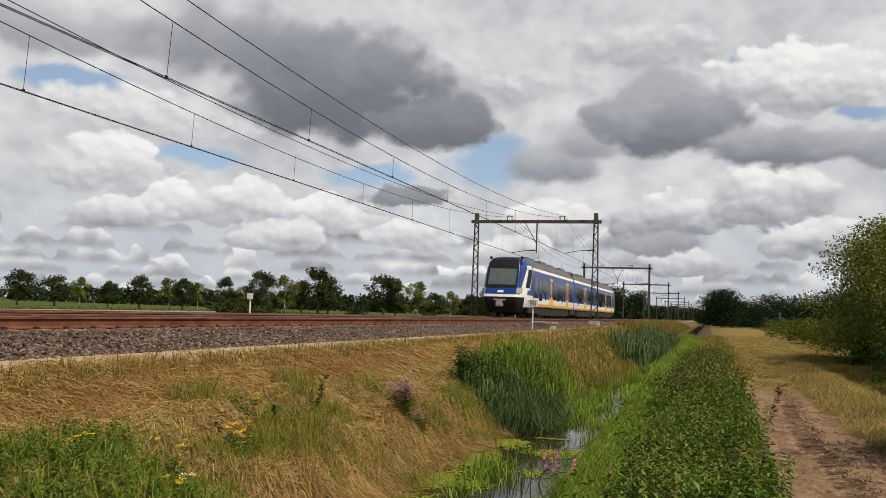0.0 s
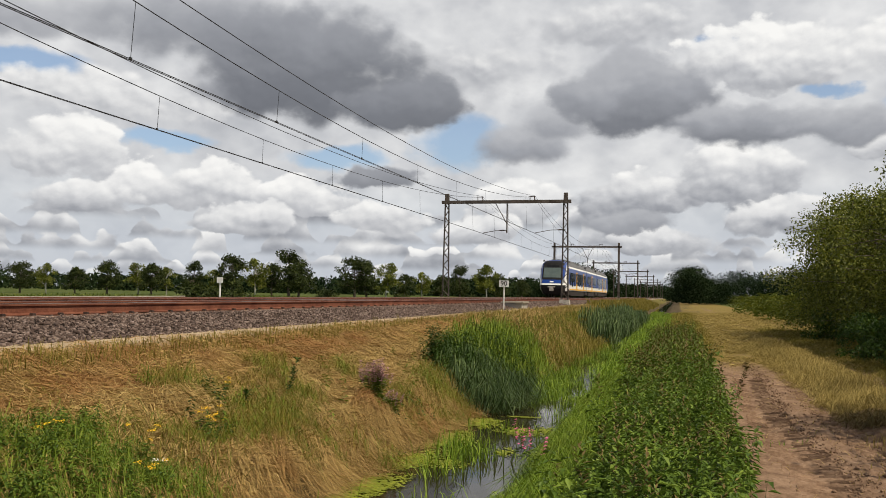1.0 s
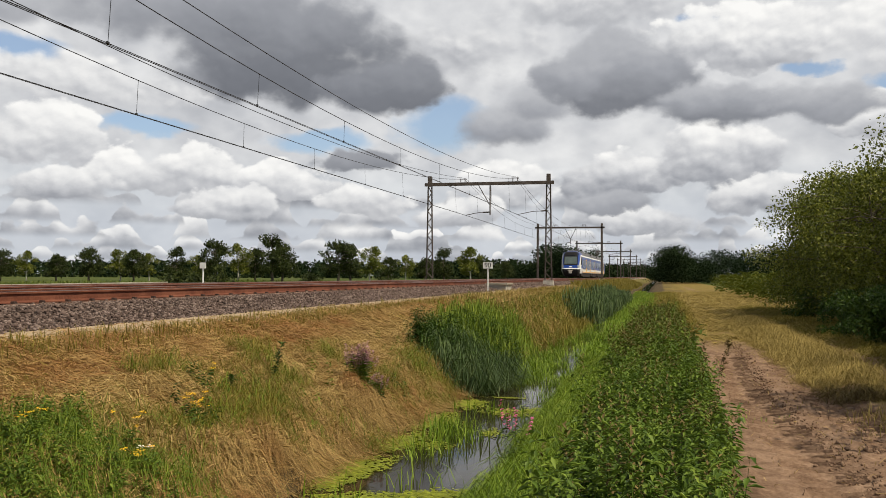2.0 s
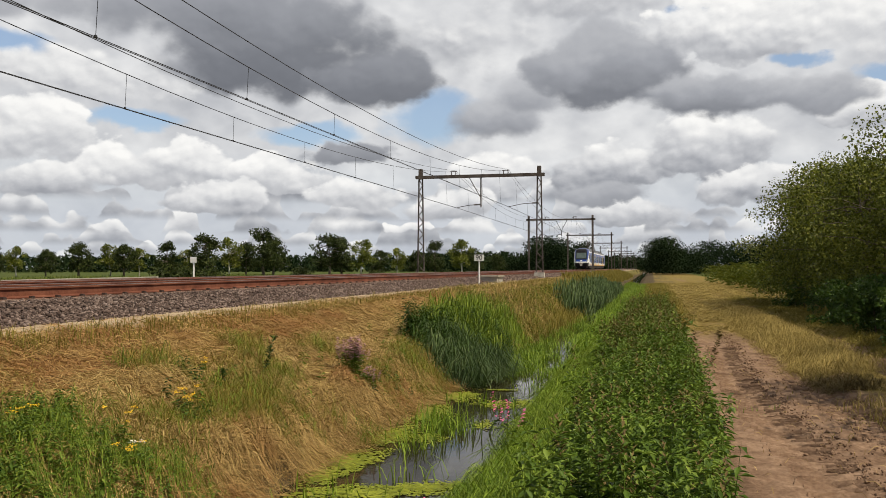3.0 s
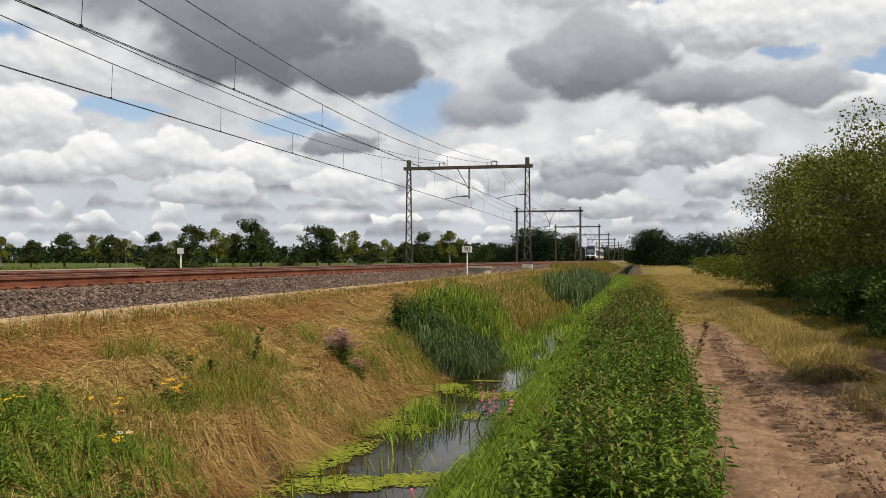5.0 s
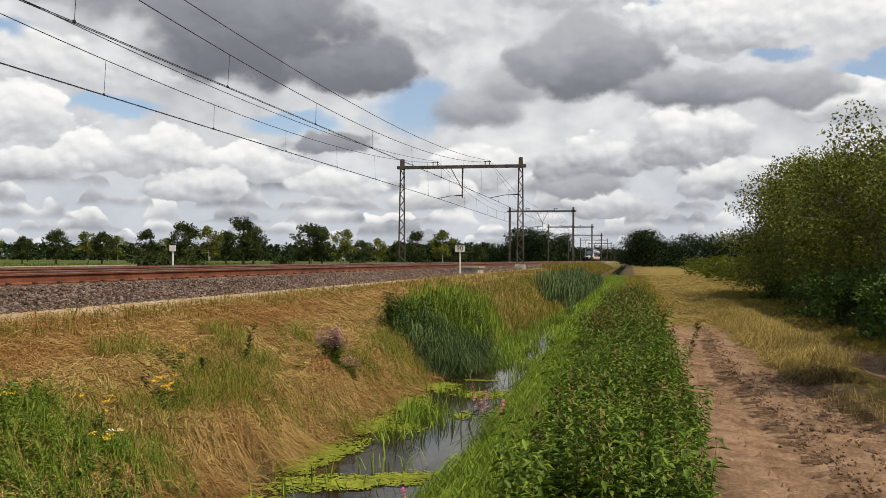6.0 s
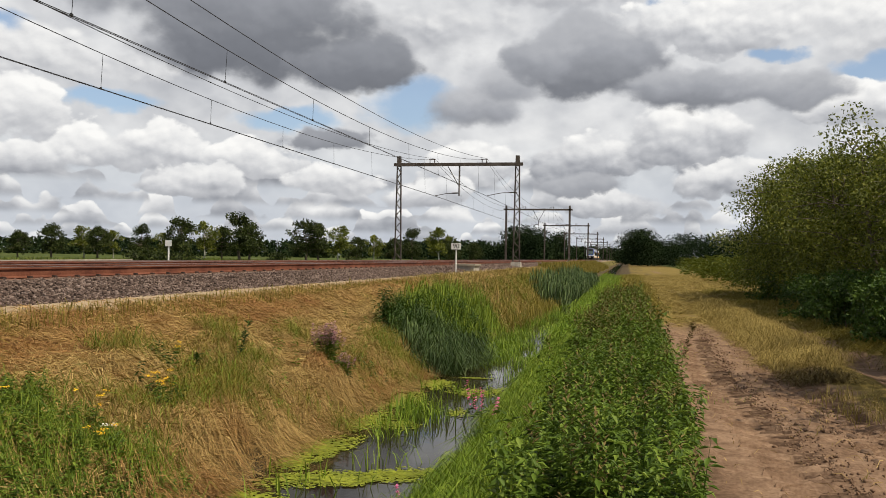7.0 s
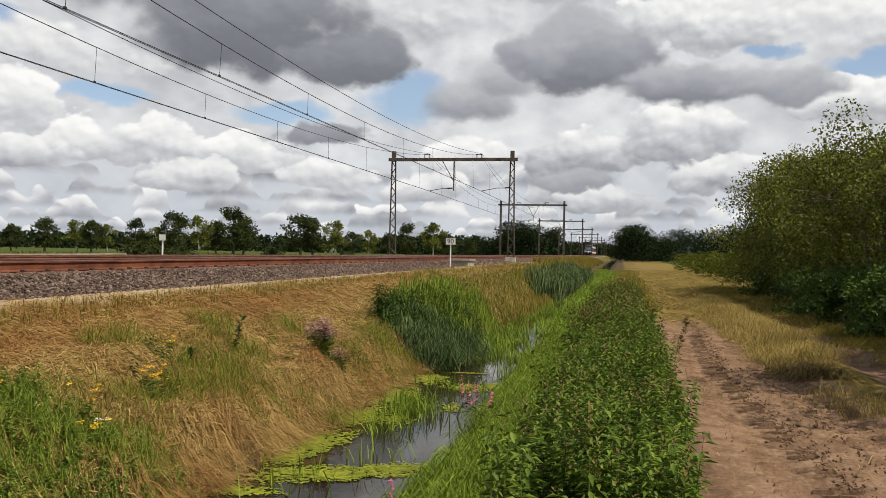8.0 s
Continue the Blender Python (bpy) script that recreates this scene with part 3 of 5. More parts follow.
def build_ground():
    xs = stops_along([(-3000, -400, 400), (-400, -60, 40), (-60, -17.6, 2.8), (-17.6, -7.6, 1.0), (-7.6, -1, 0.15), (-1, 0.7, 0.12), (0.7, 3.1, 0.05), (3.1, 5, 0.12), (5, 12, 0.5), (12, 60, 6), (60, 400, 40), (400, 3000, 400)])
    ys = stops_along([(-600, -40, 70), (-40, 2, 2.0), (2, 6, 0.3), (6, 13, 0.04), (13, 22, 0.1), (22, 60, 0.5), (60, 160, 4), (160, 600, 30), (600, 4200, 400)])
    gx, gy = np.meshgrid(xs, ys)
    z = land(gx, gy)
    onpath = np.exp(-((gx - 1.75) / 1.1) ** 4) * (gy < 32) * (gy > 2)
    z = z + onpath * (0.020 * swell(gx, gy, 0.42, 21) + 0.014 * swell(gx, gy, 0.16, 22))
    tread = np.maximum(0, np.sin(gy * 6.28 / 0.16 + np.abs(gx - 1.35) * 9)) * np.exp(-((gx - 1.35 - 0.12 * np.sin(gy * 0.35)) / 0.22) ** 2)
    tread2 = np.maximum(0, np.sin(gy * 6.28 / 0.17 - np.abs(gx - 2.35) * 9)) * np.exp(-((gx - 2.35 - 0.12 * np.sin(gy * 0.35)) / 0.24) ** 2)
    z = z + 0.034 * (tread + tread2) * (gy < 30) * (gy > 2)
    v = np.stack([gx, gy, z], 2).reshape(-1, 3)
    m, n = len(xs), len(ys)
    i = (np.arange(n - 1)[:, None] * m + np.arange(m - 1)[None, :]).ravel()
    t = np.concatenate([np.stack([i, i + 1, i + m + 1], 1), np.stack([i, i + m + 1, i + m], 1)])
    me = triangles("ground", v, t, GROUND)
    me.polygons.foreach_set("use_smooth", [True] * len(me.polygons))
    tagged(new("ground", me), "grassy land with a dirt track and a ditch bank", "ground", kind="structure")
    g = Geo()
    g.grid([[(-4.6, y, WATER), (-1.0, y, WATER)] for y in (-60, 0, 40, 120, 400)])
    tagged(part("water", g, water_material()), "dark still ditch water beside the bank", "water", kind="structure")


build_ground()


# ---- the railway ----
def build_track():
    bed = Geo()
    outline = [(-17.0, 0.95), (-15.9, 1.20), (-8.35, 1.22), (-7.25, 1.00), (-7.3, 0.6), (-17.0, 0.6)]
    ys = [-80, 0, 60, 200, 900]
    for a, b in zip(ys, ys[1:]):
        bed.extrude_y(outline, a, b, cap=False)
    tagged(part("ballast_bed", bed, M["bed"]), "grey-brown crushed stone bed under both tracks", "ballast", kind="structure")
    rail_foot = [(-0.075, 0.0), (0.075, 0.0), (0.075, 0.012), (0.012, 0.035), (0.010, 0.125), (0.036, 0.138), (0.036, 0.166), (-0.036, 0.166), (-0.036, 0.138), (-0.010, 0.125), (-0.012, 0.035), (-0.075, 0.012)]
    side = Geo().extrude_y([(x, z) for x, z in rail_foot], -80, 900).mesh("rail", M["rust"])
    top = Geo().extrude_y([(-0.034, 0.166), (0.034, 0.166), (0.026, 0.172), (-0.026, 0.172)], -80, 900).mesh("running_surface", M["railhead"])
    slab = Geo()
    slab.box(0, 0, 0, 2.6, 0.26, 0.18, 0.12)
    slab_me = slab.mesh("sleeper", M["sleeper"])
    clips = Geo()
    for sx in (-0.7525, 0.7525):
        for s in (-1, 1):
            clips.box(sx + s * 0.10, 0, 0.105, 0.08, 0.08, 0.045, 0.3)
    clip_me = clips.mesh("fastening", M["clip"])
    for c, label in zip(TRACKS, ("rusty double-railed track on stained sleepers beside the ditch", "rusty railway track carrying the train, beside the meadow")):
        track = thing("railway_track", label, "railway track", pose(c, 0, 0), kind="structure")
        for s in (-0.7525, 0.7525):
            r = part("rail", side, None, track, "rust-brown steel rail", at=pose(s, 0, RAIL - 0.172))
            part("running_surface", top, None, r, "worn bright rail head")
        rest = Geo()
        count = 0
        for i in range(-12, 560):
            y = i * 0.6
            if 4 <= y <= (90 if c == TRACKS[0] else 60):
                sl = part("sleeper", slab_me, None, track, at=pose(0, y, RAIL - 0.172 - 0.095))
                part("fastening", clip_me, None, sl)
            else:
                rest.box(0, y, RAIL - 0.172 - 0.095, 2.6, 0.26, 0.18, 0.12)
        tagged(part("far_sleepers", rest, M["sleeper"], track), kind="stuff")


def build_stones():
    """Crushed stone on the shoulder and between the sleepers."""
    r = np.random.default_rng(11)
    n1, n2 = 30000, 8000
    y = np.concatenate([5 + 30 * r.random(n1) ** 1.3, 35 + 60 * r.random(n2)])
    x = np.where(r.random(n1 + n2) < 0.82, r.uniform(-8.75, -7.2, n1 + n2), r.uniform(-12.2, -8.7, n1 + n2))
    keep = (np.abs(x + 9.2475) > 0.10) & (np.abs(x + 10.7525) > 0.10)
    x, y = x[keep], y[keep]
    n = len(x)
    z = np.interp(x, [-17, -15.9, -8.35, -7.25], [0.95, 1.20, 1.22, 1.00]) + r.uniform(-0.005, 0.03, n)
    s = r.uniform(0.014, 0.036, n) * (1 + (y > 35) * 0.7)
    corner = np.array([[-1, -1, -.7], [1, -1, -.7], [1, 1, -.7], [-1, 1, -.7], [-1, -1, .7], [1, -1, .7], [1, 1, .7], [-1, 1, .7]], float)
    faces = np.array([[0, 2, 1], [0, 3, 2], [4, 5, 6], [4, 6, 7], [0, 1, 5], [0, 5, 4], [1, 2, 6], [1, 6, 5], [2, 3, 7], [2, 7, 6], [3, 0, 4], [3, 4, 7]])
    v = corner[None] * r.uniform(0.15, 1.0, (n, 8, 3)) * s[:, None, None]
    a = r.uniform(0, 6.28, n)
    b = r.normal(0, 0.5, n)
    ca, sa, cb, sb = np.cos(a)[:, None], np.sin(a)[:, None], np.cos(b)[:, None], np.sin(b)[:, None]
    x1, y1, z1 = v[..., 0], v[..., 1] * cb - v[..., 2] * sb, v[..., 1] * sb + v[..., 2] * cb
    v = np.stack([x1 * ca - y1 * sa + x[:, None], x1 * sa + y1 * ca + y[:, None], z1 + z[:, None]], 2).reshape(-1, 3)
    t = (np.arange(n)[:, None, None] * 8 + faces[None]).reshape(-1, 3)
    stuff("ballast_stones", (v, t), M["stone"], "loose angular grey-brown crushed stones on the track shoulder", "ballast")


MAST_R, MAST_L = -7.62, -16.25
SPAN = 57.4
PORTALS = [-2.2] + [61.0 + SPAN * i for i in range(10)]
MESS_TOP, CONTACT = 7.55, 4.62


def lattice_mast(parent, x, high):
    """Two channel legs joined by a zigzag of flat bars, set on a concrete foot."""
    part("concrete_foot", Geo().box(x, 0, -0.28, 0.75, 0.75, 0.75, 0.12), M["concrete"], parent, "pale concrete foot")
    for s in (-1, 1):
        leg = Geo()
        leg.tube([(x + s * 0.23, 0, 0.05), (x + s * 0.13, 0, high - 0.5)], 0.055, 4)
        part("leg", leg, M["mast"], parent)
    lace = Geo()
    n = 15
    for i in range(n):
        z0, z1 = 0.2 + (high - 0.9) * i / n, 0.2 + (high - 0.9) * (i + 1) / n
        w0, w1 = 0.23 - 0.10 * i / n, 0.23 - 0.10 * (i + 1) / n
        s = 1 if i % 2 else -1
        for d in (-0.05, 0.05):
            lace.tube([(x - s * w0, d, z0), (x + s * w1, d, z1)], 0.028, 4)
    part("lacing", lace, M["mast"], parent, "zigzag steel lacing")
    part("head", Geo().box(x, 0, high - 0.32, 0.30, 0.26, 0.75, 0.1), M["mast"], parent)


def solid_mast(parent, x, high):
    g = Geo()
    g.box(x, -0.11, high / 2, 0.26, 0.03, high)
    g.box(x, 0.11, high / 2, 0.26, 0.03, high)
    g.box(x, 0, high / 2, 0.03, 0.19, high)
    part("mast", g, M["mast"], parent)
    part("concrete_foot", Geo().box(x, 0, -0.28, 0.7, 0.7, 0.75, 0.12), M["concrete"], parent)


def build_portals():
    for i, y in enumerate(PORTALS):
        lattice = i in (0, 1)
        p = thing("catenary_portal", "steel lattice-masted overhead line portal across both tracks" if lattice else "dark steel overhead line portal across both tracks",
                  "catenary portal", pose(0, y, RAIL - 0.12), "overhead line portals")
        high = 7.55
        for x in (MAST_L, MAST_R):
            (lattice_mast if lattice else solid_mast)(p, x, high)
        beam = Geo()
        bz = 7.0
        beam.box((MAST_L + MAST_R) / 2, -0.10, bz, MAST_R - MAST_L + 0.75, 0.05, 0.22)
        beam.box((MAST_L + MAST_R) / 2, 0.10, bz, MAST_R - MAST_L + 0.75, 0.05, 0.22)
        beam.box((MAST_L + MAST_R) / 2, 0, bz + 0.09, MAST_R - MAST_L + 0.6, 0.15, 0.03)
        part("crossbeam", beam, M["mast"], p)
        for c in TRACKS:
            g = Geo()
            g.tube([(c - 0.16, 0, 7.11), (c - 0.16, 0, 7.34)], 0.03, 6)
            g.tube([(c + 0.16, 0, 7.11), (c + 0.16, 0, 7.34)], 0.03, 6)
            g.box(c, 0, 7.36, 0.5, 0.06, 0.05)
            part("wire_saddle", g, M["porcelain"], p, "brown insulated wire saddle")
        mid = (TRACKS[0] + TRACKS[1]) / 2 + 0.1
        drop = Geo()
        if lattice:
            drop.tube([(mid, 0, 6.9), (mid, 0, 4.75)], 0.05, 6)
            drop.tube([(mid - 0.85, 0, 6.9), (mid - 0.05, 0, 5.5)], 0.03, 5)
        else:
            drop.tube([(mid - 0.75, 0, 6.9), (mid, 0, 5.45)], 0.035, 5)
            drop.tube([(mid + 0.75, 0, 6.9), (mid, 0, 5.45)], 0.035, 5)
            drop.tube([(mid, 0, 5.5), (mid, 0, 4.8)], 0.05, 5)
        part("drop_post", drop, M["mast"], p)
        for x0, x1 in ((mid, TRACKS[1] + 0.25), (MAST_R, TRACKS[0] + 0.2)):
            arm = Geo()
            z0 = 4.95 if x0 == mid else 5.0
            arm.tube([(x0, 0, z0), ((x0 + x1) / 2, 0, z0 - 0.03), (x1, 0, CONTACT + 0.14)], 0.025, 5)
            arm.tube([(x0 + (-0.1 if x0 == mid else -0.2), 0, z0), (x0 - 0.5, 0, z0 - 0.01)], 0.05, 6)
            part("registration_arm", arm, M["mast"], p)


def wire_height(y, top, low):
    s = (y - PORTALS[0]) / (PORTALS[1] - PORTALS[0]) if y < PORTALS[1] else ((y - PORTALS[1]) / SPAN) % 1.0
    return low + (top - low) * (2 * s - 1) ** 2


def build_wires():
    ys = [-2.2 + 63.2 * j / 28 for j in range(28)] + [61.0 + SPAN * j / 20 for j in range(20 * 9 + 1)]
    for c, side in zip(TRACKS, ("ditch", "meadow")):
        zz = lambda y: 0.22 * (abs(((y - PORTALS[1]) / SPAN) % 2.0 - 1.0) * 2 - 1)
        line = thing("overhead_line", f"dark overhead contact line with hangers above the {side} side track", "overhead line", pose(c, 0, RAIL))
        for dx in (-0.03, 0.03):
            g = Geo().tube([(zz(y) + dx, y, CONTACT) for y in ys], 0.0085, 4)
            part("contact_wire", g, M["wire"], line)
        mess = lambda y: wire_height(y, 7.22, 5.30 if c == TRACKS[0] else 5.43)
        feed = lambda y: wire_height(y, 7.30, 5.86 if c == TRACKS[0] else 5.93)
        part("carrier_wire", Geo().tube([(0.5 * zz(y), y, mess(y)) for y in ys], 0.011, 4), M["wire"], line)
        part("feeder_wire", Geo().tube([(0.16, y, feed(y)) for y in ys], 0.011, 4), M["wire"], line)
        for i in range(3):
            for s in np.arange(-1, 9):
                y = PORTALS[i] + 4.1 + 6.2 * (s + 1) + (0.4 if c == TRACKS[1] else 0.0)
                if y > PORTALS[i + 1] - 1 or y < 8:
                    continue
                h = Geo().tube([(zz(y), y, CONTACT), (0.5 * zz(y), y, mess(y))], 0.006, 4)
                h.box(zz(y), y, CONTACT + 0.02, 0.03, 0.07, 0.05)
                part("hanger", h, M["wire"], line)


# ---- the train ----
TALL = 1.13


def body_section(s=1.0):
    """Half outline from the sill up over the roof: (half width, height)."""
    return [(1.36, 0.72), (1.40, 0.80), (1.41, 0.95), (1.41, 1.30), (1.41, 1.75), (1.41, 2.45), (1.40, 2.70), (1.37, 3.05), (1.32, 3.25), (1.18, 3.55), (0.92, 3.74), (0.5, 3.82), (0.0, 3.85)]


NOSE_Y = [(0.30, 0.42), (0.62, 0.16), (0.95, 0.02), (1.25, 0.0), (1.42, 0.06), (1.75, 0.20), (2.3, 0.46), (2.8, 0.72), (3.2, 0.95), (3.5, 1.14), (3.72, 1.45), (3.83, 2.1)]
NOSE_W = [(0.30, 1.10), (0.62, 1.28), (0.95, 1.38), (1.25, 1.41), (2.3, 1.41), (2.8, 1.41), (3.2, 1.38), (3.5, 1.28), (3.72, 1.06), (3.83, 0.7)]


def nose_point(z, s):
    """A point of the nose's skin at height z; s from -1 to 1: a nearly flat front, rounded corners, then the flanks."""
    w = float(np.interp(z, [p[0] for p in NOSE_W], [p[1] for p in NOSE_W]))
    y0 = float(np.interp(z, [p[0] for p in NOSE_Y], [p[1] for p in NOSE_Y]))
    a, deep = abs(s), min(1.9, 3.2 - y0)
    if a <= 0.5:
        x, y = 0.72 * a / 0.5, y0 + 0.06 * (a / 0.5) ** 2
    elif a <= 0.8:
        u = (a - 0.5) / 0.3
        x, y = 0.72 + 0.28 * (1 - max(0.0, 1 - u) ** 1.6), y0 + 0.06 + deep * u
    else:
        x, y = 1.0, y0 + 0.06 + deep + (a - 0.8) / 0.2 * (3.4 - y0 - 0.06 - deep)
    return (math.copysign(x * w, s), y, z)


def nose_quad(side, low, high, z0, z1, out, n=8):
    """A slanting panel on one cheek of the nose: its s range at the lower and at the upper edge."""
    rows = []
    for i in range(n + 1):
        f = i / n
        row = []
        for j in range(n + 1):
            e = j / n
            lo, hi = low[0] + (high[0] - low[0]) * f, low[1] + (high[1] - low[1]) * f
            x, y, z = nose_point(z0 + (z1 - z0) * f, side * (lo + (hi - lo) * e))
            row.append((x + side * out, y - out * 0.5, z))
        rows.append(row)
    return Geo().grid(rows)


def nose_patch(z0, z1, s0, s1, out=0.0, nz=8, ns=16, slant=0.0):
    rows = []
    for i in range(nz + 1):
        z = z0 + (z1 - z0) * i / nz
        row = []
        for j in range(ns + 1):
            s = max(-1.0, min(1.0, s0 + (s1 - s0) * j / ns + slant * (z - z0)))
            x, y, _ = nose_point(z, s)
            row.append((x + out * (x / 1.4), y - out * max(0.2, 1 - abs(s)), z))
        rows.append(row)
    return Geo().grid(rows)


def car_shell(car, y0, y1, cab):
    sec = body_section()
    full = [(x, z) for x, z in sec] + [(-x, z) for x, z in reversed(sec[:-1])]
    bands = (("lower_panel", "white", 0, 3, "white lower panel"), ("side_wall", "blue", 3, 7, "blue painted side wall"), ("cornice", "white", 7, 8, "white cant rail stripe"), ("roof", "roof", 8, 12, "grey curved roof"))
    for name, mat, a, b, label in bands:
        for sgn in ((1, -1) if name != "roof" else (1,)):
            if name == "roof":
                line = sec[a:b + 1] + [(-x, z) for x, z in reversed(sec[a:b])]
            else:
                line = [(sgn * x, z) for x, z in sec[a:b + 1]]
            g = Geo().grid([[(x, y, z) for x, z in line] for y in (y0, (y0 + y1) / 2, y1)])
            part(name, g, M[mat], car, label, smooth=(name == "roof"))
    for y in (y0, y1):
        if cab and y == cab:
            continue
        g = Geo().add([(x, y, z) for x, z in full], [tuple(range(len(full)))])
        part("end_wall", g, M["black"], car)


def car_details(car, y0, y1, doors, seed):
    r = random.Random(seed)
    for sgn in (1, -1):
        w = 1.41
        for d in doors:
            leaf = Geo().box(sgn * (w + 0.004), d, 1.78, 0.03, 1.30, 2.0)
            part("door", leaf, M["yellow"], car, "yellow sliding door")
            for k in (-0.33, 0.33):
                part("door_window", Geo().box(sgn * (w + 0.012), d + k, 2.05, 0.03, 0.42, 1.15), M["glass"], car)
        y = y0 + 0.45
        while y < y1 - 0.9:
            n = r.choice((0.25, 0.35, 0.5, 0.8, 1.2))
            if all(abs(y + n / 2 - d) > 0.75 + n / 2 for d in doors):
                low = r.uniform(1.15, 1.85)
                part("window", Geo().box(sgn * (w - 0.004), y + n / 2, (2.62 + low) / 2, 0.03, n * 0.9, 2.62 - low), M["glass"], car, "dark side window")
            y += n
        strip = Geo()
        strip.box(sgn * (w - 0.012), (y0 + y1) / 2, 0.87, 0.03, y1 - y0 - 0.3, 0.14)
        part("lower_stripe", strip, M["yellow"], car, "yellow stripe along the sill")
    n = 4 if y1 - y0 > 17 else 3
    for i in range(n):
        c = y0 + (y1 - y0) * (i + 0.6) / (n + 0.2)
        part("roof_unit", Geo().box(0, c, 3.86, 1.5 + 0.3 * (i % 2), (y1 - y0) / n * 0.62, 0.30, 0.12), M["roof"], car, "grey roof equipment box")
    skirt = Geo().box(0, (y0 + y1) / 2, 0.47, 2.6, y1 - y0 - 4.5, 0.56)
    part("underframe", skirt, M["bogie"], car, "black underframe boxes")


def bogie(train, y):
    b = part("bogie", Geo().box(0, y, 0.52, 2.6, 3.1, 0.42), M["bogie"], train, "black dirty bogie")
    for dy in (-1.25, 1.25):
        for s in (-1, 1):
            part("wheel", Geo().tube([(s * 0.69, y + dy, 0.43), (s * 0.82, y + dy, 0.43)], 0.43, 16), M["bogie"], b)


def cab_end(car):
    part("nose_shell", nose_patch(1.42, 3.83, -1, 1, 0.0, 14, 40), M["blue"], car, "blue rounded cab shell", smooth=True)
    part("mask", nose_patch(1.80, 3.5, -0.48, 0.48, 0.012, 10, 24), M["black"], car, "black windscreen surround", smooth=True)
    part("roof_brow", nose_patch(3.30, 3.76, -0.56, 0.56, 0.016, 5, 24), M["black"], car, "black brow above the windscreen", smooth=True)
    part("windscreen", nose_patch(2.02, 3.02, -0.42, 0.42, 0.024, 8, 20), M["screen"], car, "greenish grey windscreen", smooth=True)
    part("destination_display", nose_patch(3.10, 3.26, -0.30, 0.30, 0.026, 2, 12), M["glass"], car)
    part("white_band", nose_patch(1.26, 1.42, -1, 1, 0.004, 3, 40), M["white"], car, "white band round the nose", smooth=True)
    part("snout", nose_patch(0.30, 1.26, -0.72, 0.72, 0.0, 8, 32), M["black"], car, "black lower snout", smooth=True)
    for s in (-1, 1):
        part("white_flank", nose_patch(0.66, 1.42, s * 0.66, s * 1.0, 0.010, 4, 8), M["white"], car, "white lower cheek", smooth=True)
        part("white_slash", nose_quad(s, (0.55, 0.72), (0.66, 0.80), 1.40, 3.30, 0.012), M["white"], car, "white slanting stripe", smooth=True)
        part("window_border", nose_quad(s, (0.64, 0.82), (0.67, 0.90), 1.72, 3.16, 0.018), M["white"], car, "white window surround", smooth=True)
        part("cab_window", nose_quad(s, (0.665, 0.79), (0.69, 0.87), 1.86, 3.05, 0.026), M["black"], car, "black cab side window", smooth=True)
        part("headlight", nose_patch(1.48, 1.84, s * 0.47, s * 0.60, 0.022, 3, 6), M["lamp"], car, "unlit clear headlight", smooth=True)
        part("mirror_camera", Geo().box(s * 1.0, 1.7, 3.74, 0.14, 0.2, 0.16, 0.2), M["black"], car)
    part("emblem", nose_patch(1.52, 1.66, -0.09, 0.09, 0.02, 2, 6), M["white"], car, "small white emblem shape")
    c = Geo()
    c.box(0, 0.0, 0.88, 0.42, 0.5, 0.34, 0.1)
    c.box(0, -0.12, 1.08, 0.7, 0.22, 0.10)
    c.tube([(-0.2, -0.16, 0.7), (0.2, -0.16, 0.7)], 0.05, 8)
    part("coupler", c, M["concrete"], car, "grey automatic coupler")


def build_train():
    train = thing("passenger_train", "blue, white and yellow three-car electric train seen cab first", "train")
    cars = ((0.0, 22.2), (22.5, 37.2), (37.5, 59.7))
    for i, (a, b) in enumerate(cars):
        car = part("car", Geo().box(0, (a + b) / 2, 1.0, 2.4, b - a - 7.0, 0.12), M["bogie"], train, ("leading", "middle", "trailing")[i] + " blue carriage")
        a2, b2 = (a + 3.35 if i == 0 else a), (b - 3.35 if i == 2 else b)
        car_shell(car, a2, b2, a2 if i == 0 else (b2 if i == 2 else 0))
        doors = ((a + 10.6, a + 18.4), (a + 7.1,), (a + 10.2, a + 16.4))[i]
        car_details(car, a2 + 0.2, b2 - 0.2, doors, 5 + i)
        if i == 0:
            cab_end(car)
    part("rear_cab", nose_patch(0.30, 3.83, -1, 1, 0.0, 14, 40), M["blue"], train, "blue rounded rear cab", smooth=True, at=pose(0, 59.7, 0, 0, 0, 180))
    for y in (22.35, 37.35):
        part("gangway", Geo().box(0, y, 2.1, 2.5, 0.34, 3.2), M["black"], train, "black folded gangway bellows")
    for y in (4.2, 22.35, 37.35, 55.5):
        bogie(train, y)
    p = Geo()
    py, wire = 31.0, CONTACT / TALL
    p.box(0, py, 4.0, 1.2, 1.6, 0.12)
    p.tube([(0.0, py + 0.6, 4.0), (0.0, py - 0.7, 4.08)], 0.05, 5)
    p.tube([(0.0, py - 0.7, 4.08), (0.0, py + 0.25, wire - 0.05)], 0.04, 5)
    p.tube([(-0.85, py + 0.25, wire - 0.10), (-0.5, py + 0.25, wire - 0.03), (0.5, py + 0.25, wire - 0.03), (0.85, py + 0.25, wire - 0.10)], 0.03, 5)
    part("pantograph", p, M["mast"], train, "raised grey pantograph")
    train.scale = (1.13, 1.06, TALL)
    return train


